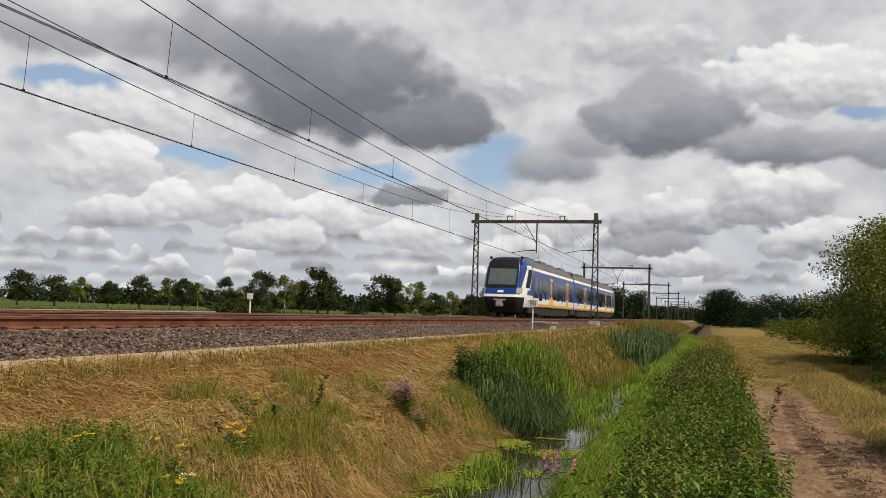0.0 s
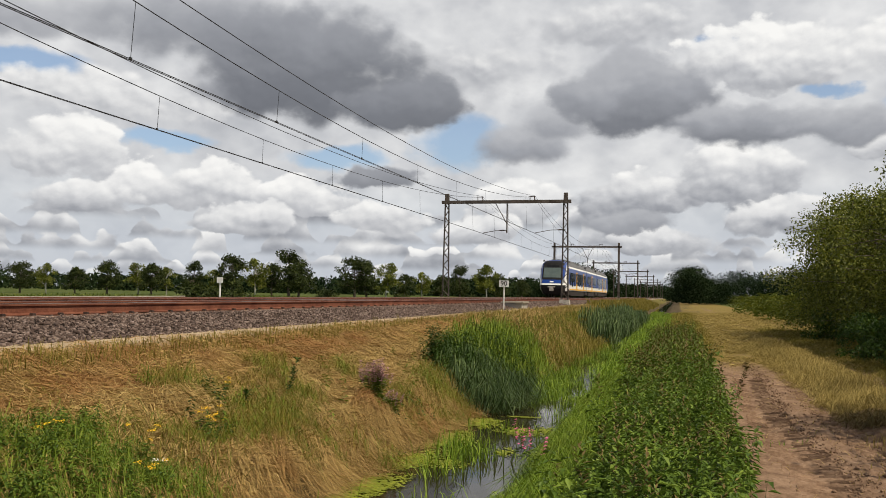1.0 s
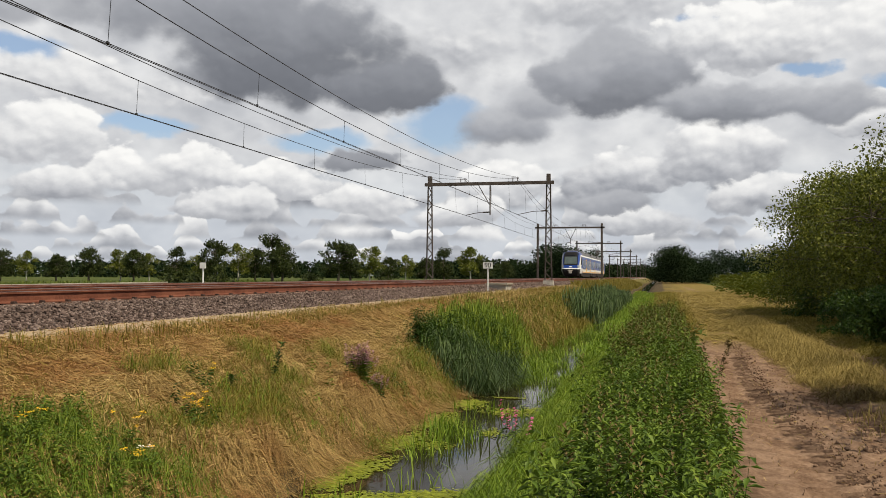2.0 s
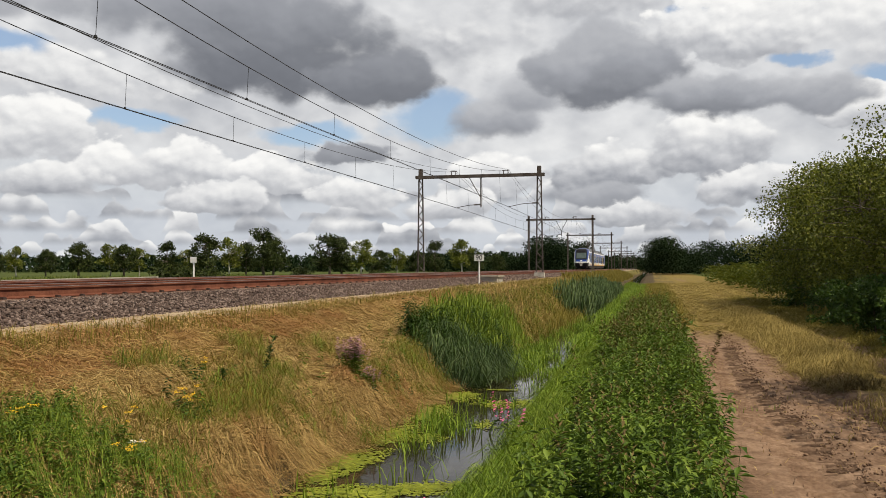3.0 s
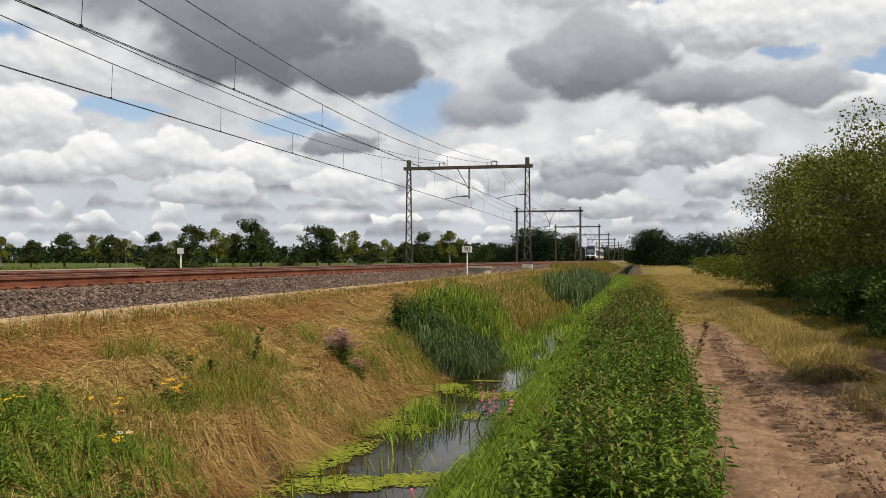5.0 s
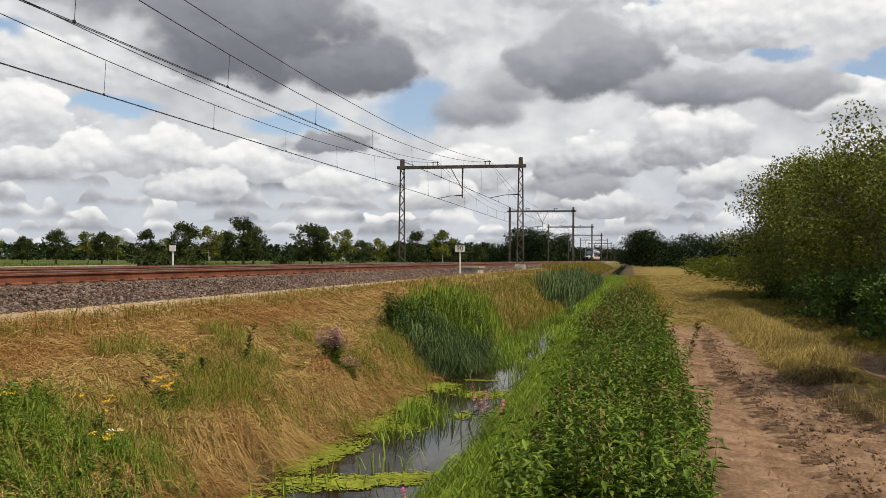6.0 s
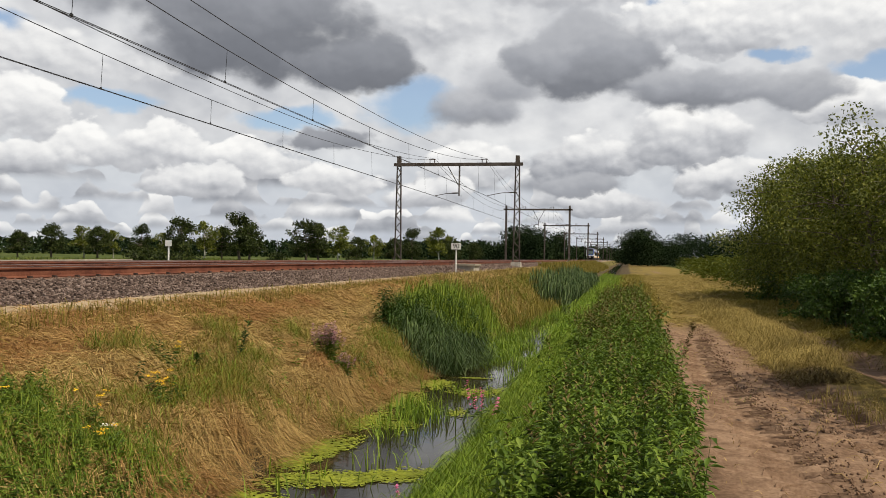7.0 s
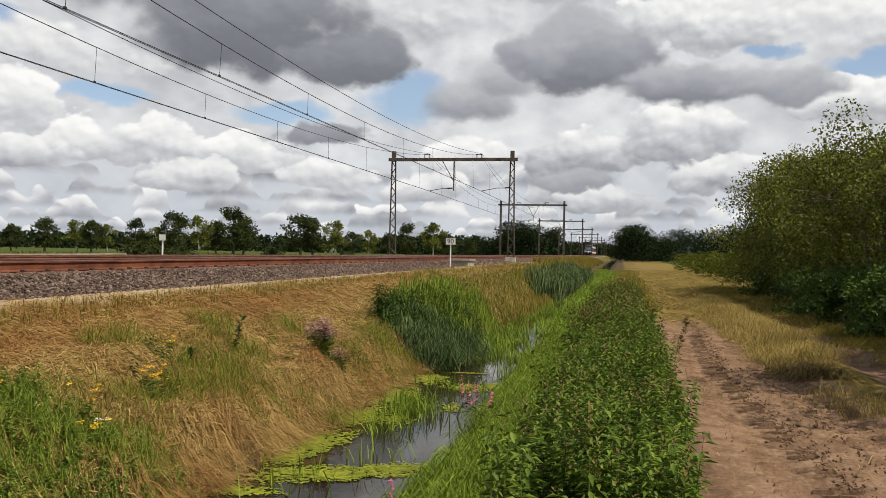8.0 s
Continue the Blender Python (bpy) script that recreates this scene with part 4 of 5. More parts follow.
# ---- things beside the line ----
def lettering(text, size, material, parent, at):
    cu = bpy.data.curves.new("lettering", "FONT")
    cu.body, cu.size, cu.align_x, cu.align_y, cu.extrude = text, size, "CENTER", "CENTER", 0.002
    tmp = bpy.data.objects.new("lettering", cu)
    me = bpy.data.meshes.new_from_object(tmp)
    bpy.data.objects.remove(tmp)
    me.materials.clear()
    me.materials.append(material)
    return part("lettering", me, None, parent, "black numerals", at=at)


def build_signs():
    s = thing("speed_board", "white speed board with black numerals on a thin post", "sign", pose(-7.28, 37.2, float(land(-7.28, 37.2))))
    part("post", Geo().tube([(0, 0, -0.2), (0, 0, 1.15)], 0.028, 8), M["white"], s)
    b = part("board", Geo().box(0, -0.03, 1.14, 0.42, 0.03, 0.30), M["white"], s)
    lettering("90", 0.30, M["black"], b, pose(0, -0.05, 1.14, 90, 0, 0))
    rim = Geo()
    rim.box(0, -0.046, 1.285, 0.42, 0.004, 0.012)
    rim.box(0, -0.046, 0.995, 0.42, 0.004, 0.012)
    part("rim", rim, M["black"], b)
    w = thing("marker_board", "small blank white marker board on a post beyond the tracks", "sign", pose(-16.6, 29.4, 0.98))
    part("post", Geo().tube([(0, 0, -0.2), (0, 0, 1.10)], 0.03, 8), M["white"], w)
    part("board", Geo().box(0, -0.03, 1.05, 0.24, 0.03, 0.22), M["white"], w)
    f = thing("guard_rail", "low pale timber guard rail beyond the tracks", "fence", pose(-19.5, 0, 0))
    ends = [(0, 20.0), (0, 24.2), (0, 28.4), (0, 31.6)]
    for x, y in ends:
        z = float(land(-19.5, y))
        part("post", Geo().box(x, y, z + 0.35, 0.07, 0.07, 1.0), M["timber"], f)
    z = float(land(-19.5, 24))
    part("top_bar", Geo().tube([(0, 18.2, z + 0.30), (0, 20.0, z + 0.80), (0, 31.7, z + 0.84)], 0.03, 6), M["timber"], f)
    c = thing("cable_box", "low weathered concrete cable box beside the track", "cable box", pose(-7.55, 41.5, 0.98))
    part("chest", Geo().box(0, 0, 0.14, 0.9, 1.6, 0.34), M["concrete"], c)
    part("lid", Geo().box(0, 0, 0.35, 1.05, 1.8, 0.08), M["timber"], c, "grey lid")


build_track()
build_stones()
build_portals()
build_wires()
TRAIN = build_train()
build_signs()


# ---- trees ----
def tree_meshes(seed, high, spread, base, leaf, count, mat, bark, lumps=26, flat=1.0, stems=1, slim=False):
    """Trunk with limbs, and a crown of leaf tufts set round the limb ends. Returns both meshes."""
    r = np.random.default_rng(seed)
    wood = Geo()
    tufts = []
    for st in range(stems):
        ang = 6.28 * st / stems + r.uniform(0, 1)
        ox, oy = (0.25 * math.cos(ang) * (stems > 1), 0.25 * math.sin(ang) * (stems > 1))
        lean = np.array([math.cos(ang), math.sin(ang)]) * (0.14 * high if stems > 1 else 0.03 * high)
        r0 = high * (0.018 if slim else 0.026) / math.sqrt(stems)
        path = [(ox + lean[0] * q + r.normal(0, 0.012 * high) * (q > 0), oy + lean[1] * q + r.normal(0, 0.012 * high) * (q > 0), high * 0.86 * q - 0.15) for q in (0, 0.2, 0.42, 0.62, 0.82, 1.0)]
        wood.tube(path, [r0 * 1.25, r0, r0 * 0.8, r0 * 0.6, r0 * 0.38, r0 * 0.15], 7)
        for i in range(max(5, lumps // stems)):
            q = r.uniform(base, 0.97)
            k = q * 5
            a, b = np.array(path[min(int(k), 4)]), np.array(path[min(int(k) + 1, 5)])
            p0 = a + (b - a) * (k - int(k))
            t = (q - base) / (1 - base)
            reach = spread * math.sqrt(max(0.05, 1 - (1.6 * t - 0.62) ** 2)) * r.uniform(0.35, 1.0)
            w = r.uniform(0, 6.28)
            p1 = p0 + np.array([math.cos(w) * reach, math.sin(w) * reach, high * r.uniform(-0.02, 0.09)])
            mid = (p0 + p1) / 2 + np.array([0, 0, 0.03 * high])
            wood.tube([tuple(p0), tuple(mid), tuple(p1)], [r0 * 0.32, r0 * 0.2, r0 * 0.06], 4, cap=False)
            tufts.append((p1, spread * r.uniform(0.13, 0.28)))
            if r.random() < 0.6:
                tufts.append((mid + r.normal(0, 0.1 * spread, 3), spread * r.uniform(0.16, 0.3)))
        tufts.append((np.array(path[5]), spread * 0.25))
    rad = np.array([t[1] for t in tufts])
    pick = r.choice(len(tufts), count, p=rad ** 2 / (rad ** 2).sum())
    cen = np.array([t[0] for t in tufts])[pick]
    d = r.normal(0, 1, (count, 3))
    d /= np.linalg.norm(d, axis=1, keepdims=True)
    pos = cen + d * (rad[pick] * r.random(count) ** 0.38)[:, None] * np.array([1, 1, 0.75 * flat])
    pos[:, 2] = np.maximum(pos[:, 2], 0.05)
    way = d * 0.6 + r.normal(0, 0.7, (count, 3)) + np.array([0, 0, -0.15])
    size = leaf * r.uniform(0.6, 1.35, count)
    v, t = leaves(pos, way, size, size * r.uniform(0.5, 0.8, count), 0.2, r.normal(0, 1, (count, 3)))
    return wood.mesh("trunk", bark, True), triangles("crown", v, t, mat)


def plant_tree(name, meshes, label, category, m, group=""):
    t = thing(name, label, category, m, group)
    part("trunk", meshes[0], None, t)
    part("crown", meshes[1], None, t)
    return t


def build_trees():
    # shrubby birches and willows beside the dirt track
    near = [tree_meshes(31, 6.0, 2.6, 0.10, 0.10, 21000, M["birch"], M["bark"], 120, 1.1, 5),
            tree_meshes(32, 5.4, 2.7, 0.06, 0.10, 21000, M["birch"], M["bark"], 126, 1.1, 6),
            tree_meshes(33, 6.4, 2.4, 0.12, 0.10, 20000, M["birch"], M["bark"], 116, 1.1, 4)]
    # the first shrub stands unseen to the right; it is placed to shade the verge
    spots = [(7.6, 10.5, 2, 1.15, 45), (7.8, 15.0, 0, 0.92, 20), (8.6, 19.5, 1, 0.95, 80), (7.9, 23.5, 2, 0.88, 140), (7.9, 28.0, 0, 1.04, 220), (7.4, 32.5, 1, 1.12, 300),
             (7.4, 37.0, 2, 1.02, 10), (7.7, 41.0, 0, 1.14, 100), (7.7, 44.5, 1, 1.08, 190), (11.5, 25.0, 0, 1.1, 60), (11.5, 35.0, 1, 1.15, 10), (10.5, 45.0, 2, 1.1, 250)]
    for x, y, k, s, a in spots:
        t = plant_tree("roadside_shrub", near[k], "tall leafy green shrub beside the dirt track", "shrub", pose(x, y, 0, 0, 0, a) @ Matrix.Diagonal((s, s, s, 1)), "shrubs along the dirt track")
    # low bushes, several of them added to deepen the shade under the shrubs
    low = tree_meshes(34, 1.9, 1.3, 0.05, 0.10, 5000, M["bramble"], M["bark"], 30, 1.0, 5)
    for x, y, s, a in ((5.5, 10.6, 1.0, 40), (5.5, 15.2, 0.9, 70), (5.6, 18.8, 0.95, 10), (5.6, 23.5, 0.9, 90), (5.5, 26.5, 0.8, 190), (5.9, 13.5, 0.9, 0), (6.2, 17.0, 1.0, 120), (6.0, 20.5, 0.85, 200), (5.9, 29.0, 0.8, 60), (6.0, 38.0, 0.8, 150)):
        plant_tree("undergrowth_bush", low, "low dark green bush under the shrubs", "bush", pose(x, y, 0, 0, 0, a) @ Matrix.Diagonal((s, s, s, 1)), "undergrowth by the dirt track")
    # field trees beyond the railway
    oak = [tree_meshes(41, 11.0, 4.8, 0.24, 0.45, 4200, M["crown"], M["bark"], 46),
           tree_meshes(42, 10.0, 4.2, 0.22, 0.45, 4000, M["crown"], M["bark"], 42),
           tree_meshes(43, 9.0, 3.2, 0.28, 0.40, 2400, M["birch"], M["pale_bark"], 30, 1.2, 1, True),
           tree_meshes(44, 12.0, 4.0, 0.20, 0.45, 4200, M["crown"], M["bark"], 48, 1.2)]
    r = random.Random(5)
    for az, dist, k, tall in FIELD_TREES:
        s = tall / (10.8, 9.8, 8.8, 11.6)[k]
        x, y = dist * math.sin(radians(az)), dist * math.cos(radians(az))
        plant_tree("field_tree", oak[k], ("broad dark green oak in the meadow", "rounded green tree in the meadow", "slender pale-trunked birch in the meadow", "tall full-crowned tree in the meadow")[k],
                   "tree", pose(x, y, 0.1, 0, 0, r.uniform(0, 360)) @ Matrix.Diagonal((s, s, s, 1)), "trees in the meadow")
    # continuous woods along the horizon, and the dark wood where the track goes
    def woods(name, runs, leaf, label, seed):
        q = np.random.default_rng(seed)
        pos, size = [], []
        for az0, az1, d0, d1, high, n in runs:
            lumps = max(6, int(n / 90))
            la, lh = q.uniform(az0, az1, lumps), high * q.uniform(0.6, 1.05, lumps)
            pick = q.integers(0, lumps, n)
            d = q.uniform(d0, d1, n)
            a = np.radians(la[pick] + q.normal(0, 0.5, n) * 260 / d)
            z = lh[pick] * (1 - q.random(n) ** 1.6 * 0.95)
            z *= np.sqrt(np.clip(1 - (np.degrees(a) - la[pick]) ** 2 * (d / 260) ** 2 / 2.4, 0.15, 1))
            pos.append(np.stack([d * np.sin(a), d * np.cos(a), z + 0.1], 1))
            size.append(np.full(n, leaf) * q.uniform(0.6, 1.4, n))
        pos, size = np.concatenate(pos), np.concatenate(size)
        n = len(pos)
        stuff(name, leaves(pos, q.normal(0, 1, (n, 3)), size, size * 0.8, 0.2, q.normal(0, 1, (n, 3))), M["far_leaf"], label, "woods")
    woods("far_woods", [(-62, -10, 380, 440, 7.2, 26000), (-16, -4.6, 420, 480, 9.5, 7000), (-4.2, 0.4, 900, 1000, 14.0, 3500), (-6.0, 0.6, 480, 560, 8.5, 6000), (8, 24, 260, 340, 11.0, 5000)], 1.3, "dark distant belt of trees along the horizon", 61)
    woods("dark_wood", [(0.2, 1.3, 225, 240, 9.2, 9000), (1.0, 3.0, 235, 260, 6.8, 9000), (2.8, 7.5, 240, 270, 8.8, 14000), (6.5, 12, 210, 260, 9.0, 9000)], 0.42, "dark leafy wood beside the far end of the dirt track", 62)
    woods("line_side_grove", [(-7.6, -5.4, 300, 330, 12.5, 9000), (-4.7, -4.0, 440, 455, 15.0, 4000), (-9.6, -7.4, 300, 330, 7.0, 4000)], 0.7, "grove of full green trees beyond the railway", 63)


FIELD_TREES = [(-47, 180, 0, 7.5), (-45, 170, 1, 6.8), (-43, 180, 1, 7.0), (-41, 180, 0, 6.5), (-39.6, 175, 2, 6.0), (-38.0, 185, 1, 5.6), (-36.2, 180, 0, 7.2), (-34.4, 190, 2, 7.0), (-33.6, 185, 1, 6.8),
               (-32.7, 190, 2, 6.2), (-31.1, 185, 3, 7.4), (-29.9, 200, 2, 6.2), (-28.7, 180, 0, 9.2), (-27.3, 185, 2, 8.5), (-26.2, 190, 1, 7.6), (-25.1, 175, 3, 9.9), (-24.5, 180, 0, 8.4),
               (-20.9, 180, 0, 9.4), (-20.1, 185, 3, 8.6), (-18.8, 175, 2, 7.8), (-17.6, 200, 1, 6.0), (-16.5, 190, 2, 6.4), (-15.2, 195, 1, 5.8), (-14.0, 185, 3, 7.8), (-12.2, 180, 2, 8.0), (-11.5, 190, 1, 6.2), (-9.9, 220, 1, 5.6)]
build_trees()


# ---- grass, reeds and weeds ----
def scatter(r, n, x0, x1, y0, y1, power=1.0):
    x = r.uniform(x0, x1, n)
    y = y0 + (y1 - y0) * r.random(n) ** power
    return x, y


def tuft(r, x, y, n, spread, high, width, lean, sink=0.02):
    """Blades of one or more tufts: arrays of centres."""
    cx, cy = np.repeat(x, n), np.repeat(y, n)
    a, d = r.uniform(0, 6.28, len(cx)), spread * r.random(len(cx)) ** 0.7
    px, py = cx + d * np.cos(a), cy + d * np.sin(a)
    base = np.stack([px, py, land(px, py) - sink], 1)
    m = len(cx)
    return blades(base, np.repeat(high, n) * r.uniform(0.55, 1.15, m) if np.ndim(high) else high * r.uniform(0.55, 1.15, m), width * r.uniform(0.6, 1.3, m), lean * r.uniform(0.3, 1.4, m), a + r.normal(0, 0.5, m))


def build_grass():
    r = np.random.default_rng(101)
    # the mown dry slope: short stubble, and cut grass lying on it
    x, y = scatter(r, 34000, -6.85, -4.0, 3.5, 30, 1.5)
    n = len(x)
    low = np.clip((x + 6.9) / 2.6, 0, 1)
    stuff("dry_grass", blades(np.stack([x, y, land(x, y) - 0.015], 1), r.uniform(0.05, 0.14, n) * (1 + 0.5 * low), r.uniform(0.005, 0.011, n), r.uniform(0.78, 0.985, n), r.uniform(0, 6.28, n)), M["straw"], "short dry brown grass on the railway slope", "grass")
    cx, cy = scatter(r, 4200, -6.75, -3.9, 4, 32, 1.4)
    flow = 1.6 + 3.0 * swell(cx, cy, 2.2, 71)
    stuff("hay", mops(r, cx, cy, 15, 0.34, 0.035, 0.008, flow, 0.12, WATER), M["hay"], "flattened brown cut grass lying on the slope", "grass")
    x, y = scatter(r, 22000, -6.85, -4.0, 28, 75, 1.2)
    n = len(x)
    stuff("dry_grass", blades(np.stack([x, y, land(x, y) - 0.015], 1), r.uniform(0.08, 0.30, n), r.uniform(0.010, 0.024, n), r.uniform(0.5, 0.97, n), r.uniform(0, 6.28, n)), M["golden"], "taller golden dry grass along the slope", "grass")
    x, y = scatter(r, 12000, -7.0, -3.9, 70, 200, 1.2)
    n = len(x)
    stuff("dry_grass", blades(np.stack([x, y, land(x, y) - 0.015], 1), r.uniform(0.2, 0.7, n), r.uniform(0.03, 0.07, n), r.uniform(0.2, 0.7, n), r.uniform(0, 6.28, n)), M["olive"], "rough grass along the distant slope", "grass")
    # fringe along the sandy strip
    x, y = scatter(r, 9000, -6.85, -6.35, 5, 60, 1.4)
    n = len(x)
    stuff("fringe_grass", blades(np.stack([x, y, land(x, y) - 0.01], 1), r.uniform(0.08, 0.26, n) * (0.6 + 0.5 * swell(x, y, 1.0, 14) ** 2), r.uniform(0.006, 0.012, n), r.uniform(0.1, 0.7, n), r.uniform(0, 6.28, n)), M["olive"], "fringe of olive grass beside the sandy strip", "grass")
    # matted straw in tussocks over the ditch bank
    cx, cy = scatter(r, 520, -5.5, -3.72, 4.6, 26, 1.25)
    edge = np.clip((cx + 4.6) / 0.8, 0, 1)
    stuff("straw_clumps", mops(r, cx, cy, 58, 0.42, 0.085, 0.008, np.where(r.random(520) < 0.2 + 0.2 * edge, r.normal(-0.3, 0.8, 520), r.uniform(0, 6.28, 520)), 0.09, WATER), M["straw_pale"], "pale matted straw tussocks on the ditch bank", "grass")
    cx, cy = scatter(r, 2600, -5.7, -3.75, 4.4, 26, 1.3)
    stuff("straw_tangle", mops(r, cx, cy, 18, 0.36, 0.045, 0.008, None, 0.14, WATER), M["straw_pale"], "tangled pale straw lying across the bank", "grass")
    cx, cy = scatter(r, 260, -4.35, -3.72, 6.5, 17, 1.1)
    stuff("straw_fringe", mops(r, cx, cy, 46, 0.46, 0.10, 0.006, r.normal(-0.1, 0.5, 260), 0.08, WATER), M["hay"], "brown straw drooping over the water's edge", "grass")
    # green tufts that grow through it
    spots = [(-4.35, 9.0, 26), (-4.55, 9.7, 16), (-5.0, 10.5, 10), (-4.1, 12.9, 10), (-3.9, 14.2, 14), (-4.0, 15.2, 22), (-4.2, 15.9, 16), (-5.5, 9.0, 5), (-5.8, 11.5, 6), (-4.5, 7.6, 10), (-3.85, 10.6, 6), (-5.2, 13.5, 6)]
    cx = np.concatenate([a + r.normal(0, 0.20, n) for a, b, n in spots])
    cy = np.concatenate([b + r.normal(0, 0.34, n) for a, b, n in spots])
    stuff("bank_grass", mops(r, cx, cy, 46, 0.36, 0.20, 0.0065, None, 0.10, WATER), M["olive"], "olive green grass tufts among the straw on the bank", "grass")
    stuff("bank_grass", mops(r, cx[::2], cy[::2], 34, 0.36, 0.22, 0.0065, None, 0.10, WATER), M["green"], "green grass tufts among the straw on the bank", "grass")
    cx, cy = scatter(r, 420, -6.8, -4.6, 4, 26, 1.3)
    keep = swell(cx, cy, 2.2, 41) > 0.34
    stuff("bank_grass", mops(r, cx[keep], cy[keep], 26, 0.20, 0.06, 0.006, None, 0.14), M["olive"], "patches of olive grass in the dry slope", "grass")
    # tall golden hump and rank grass further along the bank
    cx, cy = scatter(r, 330, -5.2, -3.3, 24, 62, 1.0)
    stuff("rank_grass", mops(r, cx, cy, 50, 0.5, 0.42, 0.013, None, 0.25, WATER), M["olive"], "tall rank grass with seed stems on the far bank", "grass")
    cx, cy = scatter(r, 170, -5.6, -3.6, 25, 42, 1.0)
    stuff("rank_grass", mops(r, cx, cy, 46, 0.5, 0.38, 0.010, None, 0.25), M["straw_pale"], "tall pale dry grass on the far bank", "grass")
    # reeds: a near clump and further stands in the ditch
    cx, cy = scatter(r, 62, -4.1, -3.25, 16.0, 18.4, 1.0)
    stuff("reeds", mops(r, cx, cy, 38, 0.62, 0.50, 0.018, 0.2 + 2.5 * swell(cx, cy, 0.9, 77), 0.22, WATER), M["reed"], "dense blue-green reeds drooping at the water's edge", "reeds")
    cx, cy = scatter(r, 110, -5.0, -3.5, 18.5, 26, 1.0)
    stuff("reeds", mops(r, cx, cy, 40, 0.4, 0.50, 0.020, None, 0.2), M["green"], "green grass heap behind the reeds", "grass")
    cx, cy = scatter(r, 260, -4.0, -2.9, 40, 80, 1.0)
    stuff("reeds", mops(r, cx, cy, 40, 0.5, 0.85, 0.04, None, 0.3, WATER), M["reed"], "stand of green reeds further along the ditch", "reeds")
    # bright grass growing in the ditch further on
    cx, cy = scatter(r, 560, -3.3, -1.6, 18, 130, 1.5)
    keep = (np.abs(cx + 2.35 + 0.25 * np.sin(cy * 0.5)) > 0.28) | (cy > 52)
    cx, cy = cx[keep], cy[keep]
    a = np.repeat(cx, 45), np.repeat(cy, 45)
    m = len(a[0])
    px, py = a[0] + r.normal(0, 0.16, m), a[1] + r.normal(0, 0.3, m)
    stuff("ditch_grass", blades(np.stack([px, py, np.full(m, WATER - 0.02)], 1), r.uniform(0.08, 0.36, m), r.uniform(0.010, 0.020, m), r.uniform(0.3, 0.95, m), r.uniform(0, 6.28, m)), M["lime"], "bright green grass growing in the ditch water", "grass")
    # sweet-grass blades standing in the near water
    for cx, cy, k, s in ((-2.9, 10.6, 60, 0.35), (-2.75, 11.6, 190, 0.55), (-3.0, 12.2, 110, 0.5), (-2.5, 9.0, 24, 0.5), (-3.0, 8.3, 26, 0.6), (-2.2, 13.6, 40, 0.4), (-2.9, 14.0, 50, 0.5), (-2.1, 16.0, 60, 0.4), (-3.2, 7.6, 14, 0.5)):
        px, py = cx + r.normal(0, s * 0.5, k), cy + r.normal(0, s * 0.5, k)
        stuff("water_grass", blades(np.stack([px, py, np.full(k, WATER - 0.02)], 1), r.uniform(0.15, 0.42, k), r.uniform(0.010, 0.018, k), r.uniform(0.2, 0.9, k), r.uniform(0, 6.28, k)), M["lime"], "green grass blades standing in the ditch water", "grass")
    # lush grass on the weed side of the water
    cx, cy = scatter(r, 360, -1.42, -0.45, 5, 24, 1.2)
    stuff("lush_grass", mops(r, cx, cy, 80, 0.52, 0.22, 0.008, 3.0 + 2.4 * swell(cx, cy, 0.8, 78), 0.13, WATER), M["lime"], "lush green grass drooping to the ditch water", "grass")
    cx, cy = scatter(r, 240, -1.45, -0.4, 5, 30, 1.1)
    stuff("lush_grass", mops(r, cx, cy, 70, 0.50, 0.26, 0.008, None, 0.15, WATER), M["green"], "darker green grass heaps on the weed bank", "grass")
    cx, cy = scatter(r, 300, -0.6, 0.8, 27, 80, 1.1)
    stuff("lush_grass", mops(r, cx, cy, 50, 0.5, 0.34, 0.018, None, 0.25), M["olive"], "olive grass along the far bank top", "grass")
    cx, cy = scatter(r, 420, -1.8, -0.6, 22, 75, 1.1)
    stuff("lush_grass", mops(r, cx, cy, 60, 0.5, 0.38, 0.018, None, 0.2, WATER), M["lime"], "bright tall grass along the bank", "grass")
    # golden grass verge by the wheel tracks, and tufts in the dirt
    cx, cy = scatter(r, 360, 2.35, 3.3, 13.8, 32, 1.0)
    keep = swell(cx, cy, 2.4, 55) > -0.35
    stuff("verge_grass", mops(r, cx[keep], cy[keep], 70, 0.38, 0.22, 0.007, None, 0.14), M["golden"], "golden dry grass strip between the wheel ruts", "grass")
    cx, cy = scatter(r, 1100, 0.9, 8.0, 24, 100, 1.2)
    keep = (swell(cx, cy, 6.0, 56) > -0.25) | (cx > 3.0)
    stuff("verge_grass", mops(r, cx[keep], cy[keep], 40, 0.5, 0.10, 0.016, None, 0.3), M["golden"], "short golden grass covering the far dirt track", "grass")
    cx, cy = scatter(r, 500, 4.2, 6.4, 8, 50, 1.0)
    stuff("verge_grass", mops(r, cx, cy, 50, 0.36, 0.16, 0.008, None, 0.2), M["olive"], "olive grass under the edge of the shrubs", "grass")
    stuff("dead_grass", mops(r, np.array([2.35, 2.55, 2.7, 2.45, 2.9]), np.array([13.5, 13.2, 13.0, 12.8, 12.9]), 150, 0.34, 0.16, 0.007, None, 0.10), M["seedhead"], "dark matted dead grass clump beside the rut", "grass")
    for cx, cy, k, s, mat in ((2.5, 11.4, 110, 0.16, "golden"), (2.6, 10.6, 140, 0.2, "golden"), (2.66, 10.0, 90, 0.16, "golden"), (2.6, 10.8, 120, 0.24, "olive"), (1.85, 9.4, 16, 0.2, "olive"), (1.5, 12.5, 20, 0.3, "olive"), (1.9, 7.2, 14, 0.25, "olive"), (1.2, 11.2, 30, 0.2, "lime")):
        px, py = cx + r.normal(0, s, k), cy + r.normal(0, s, k)
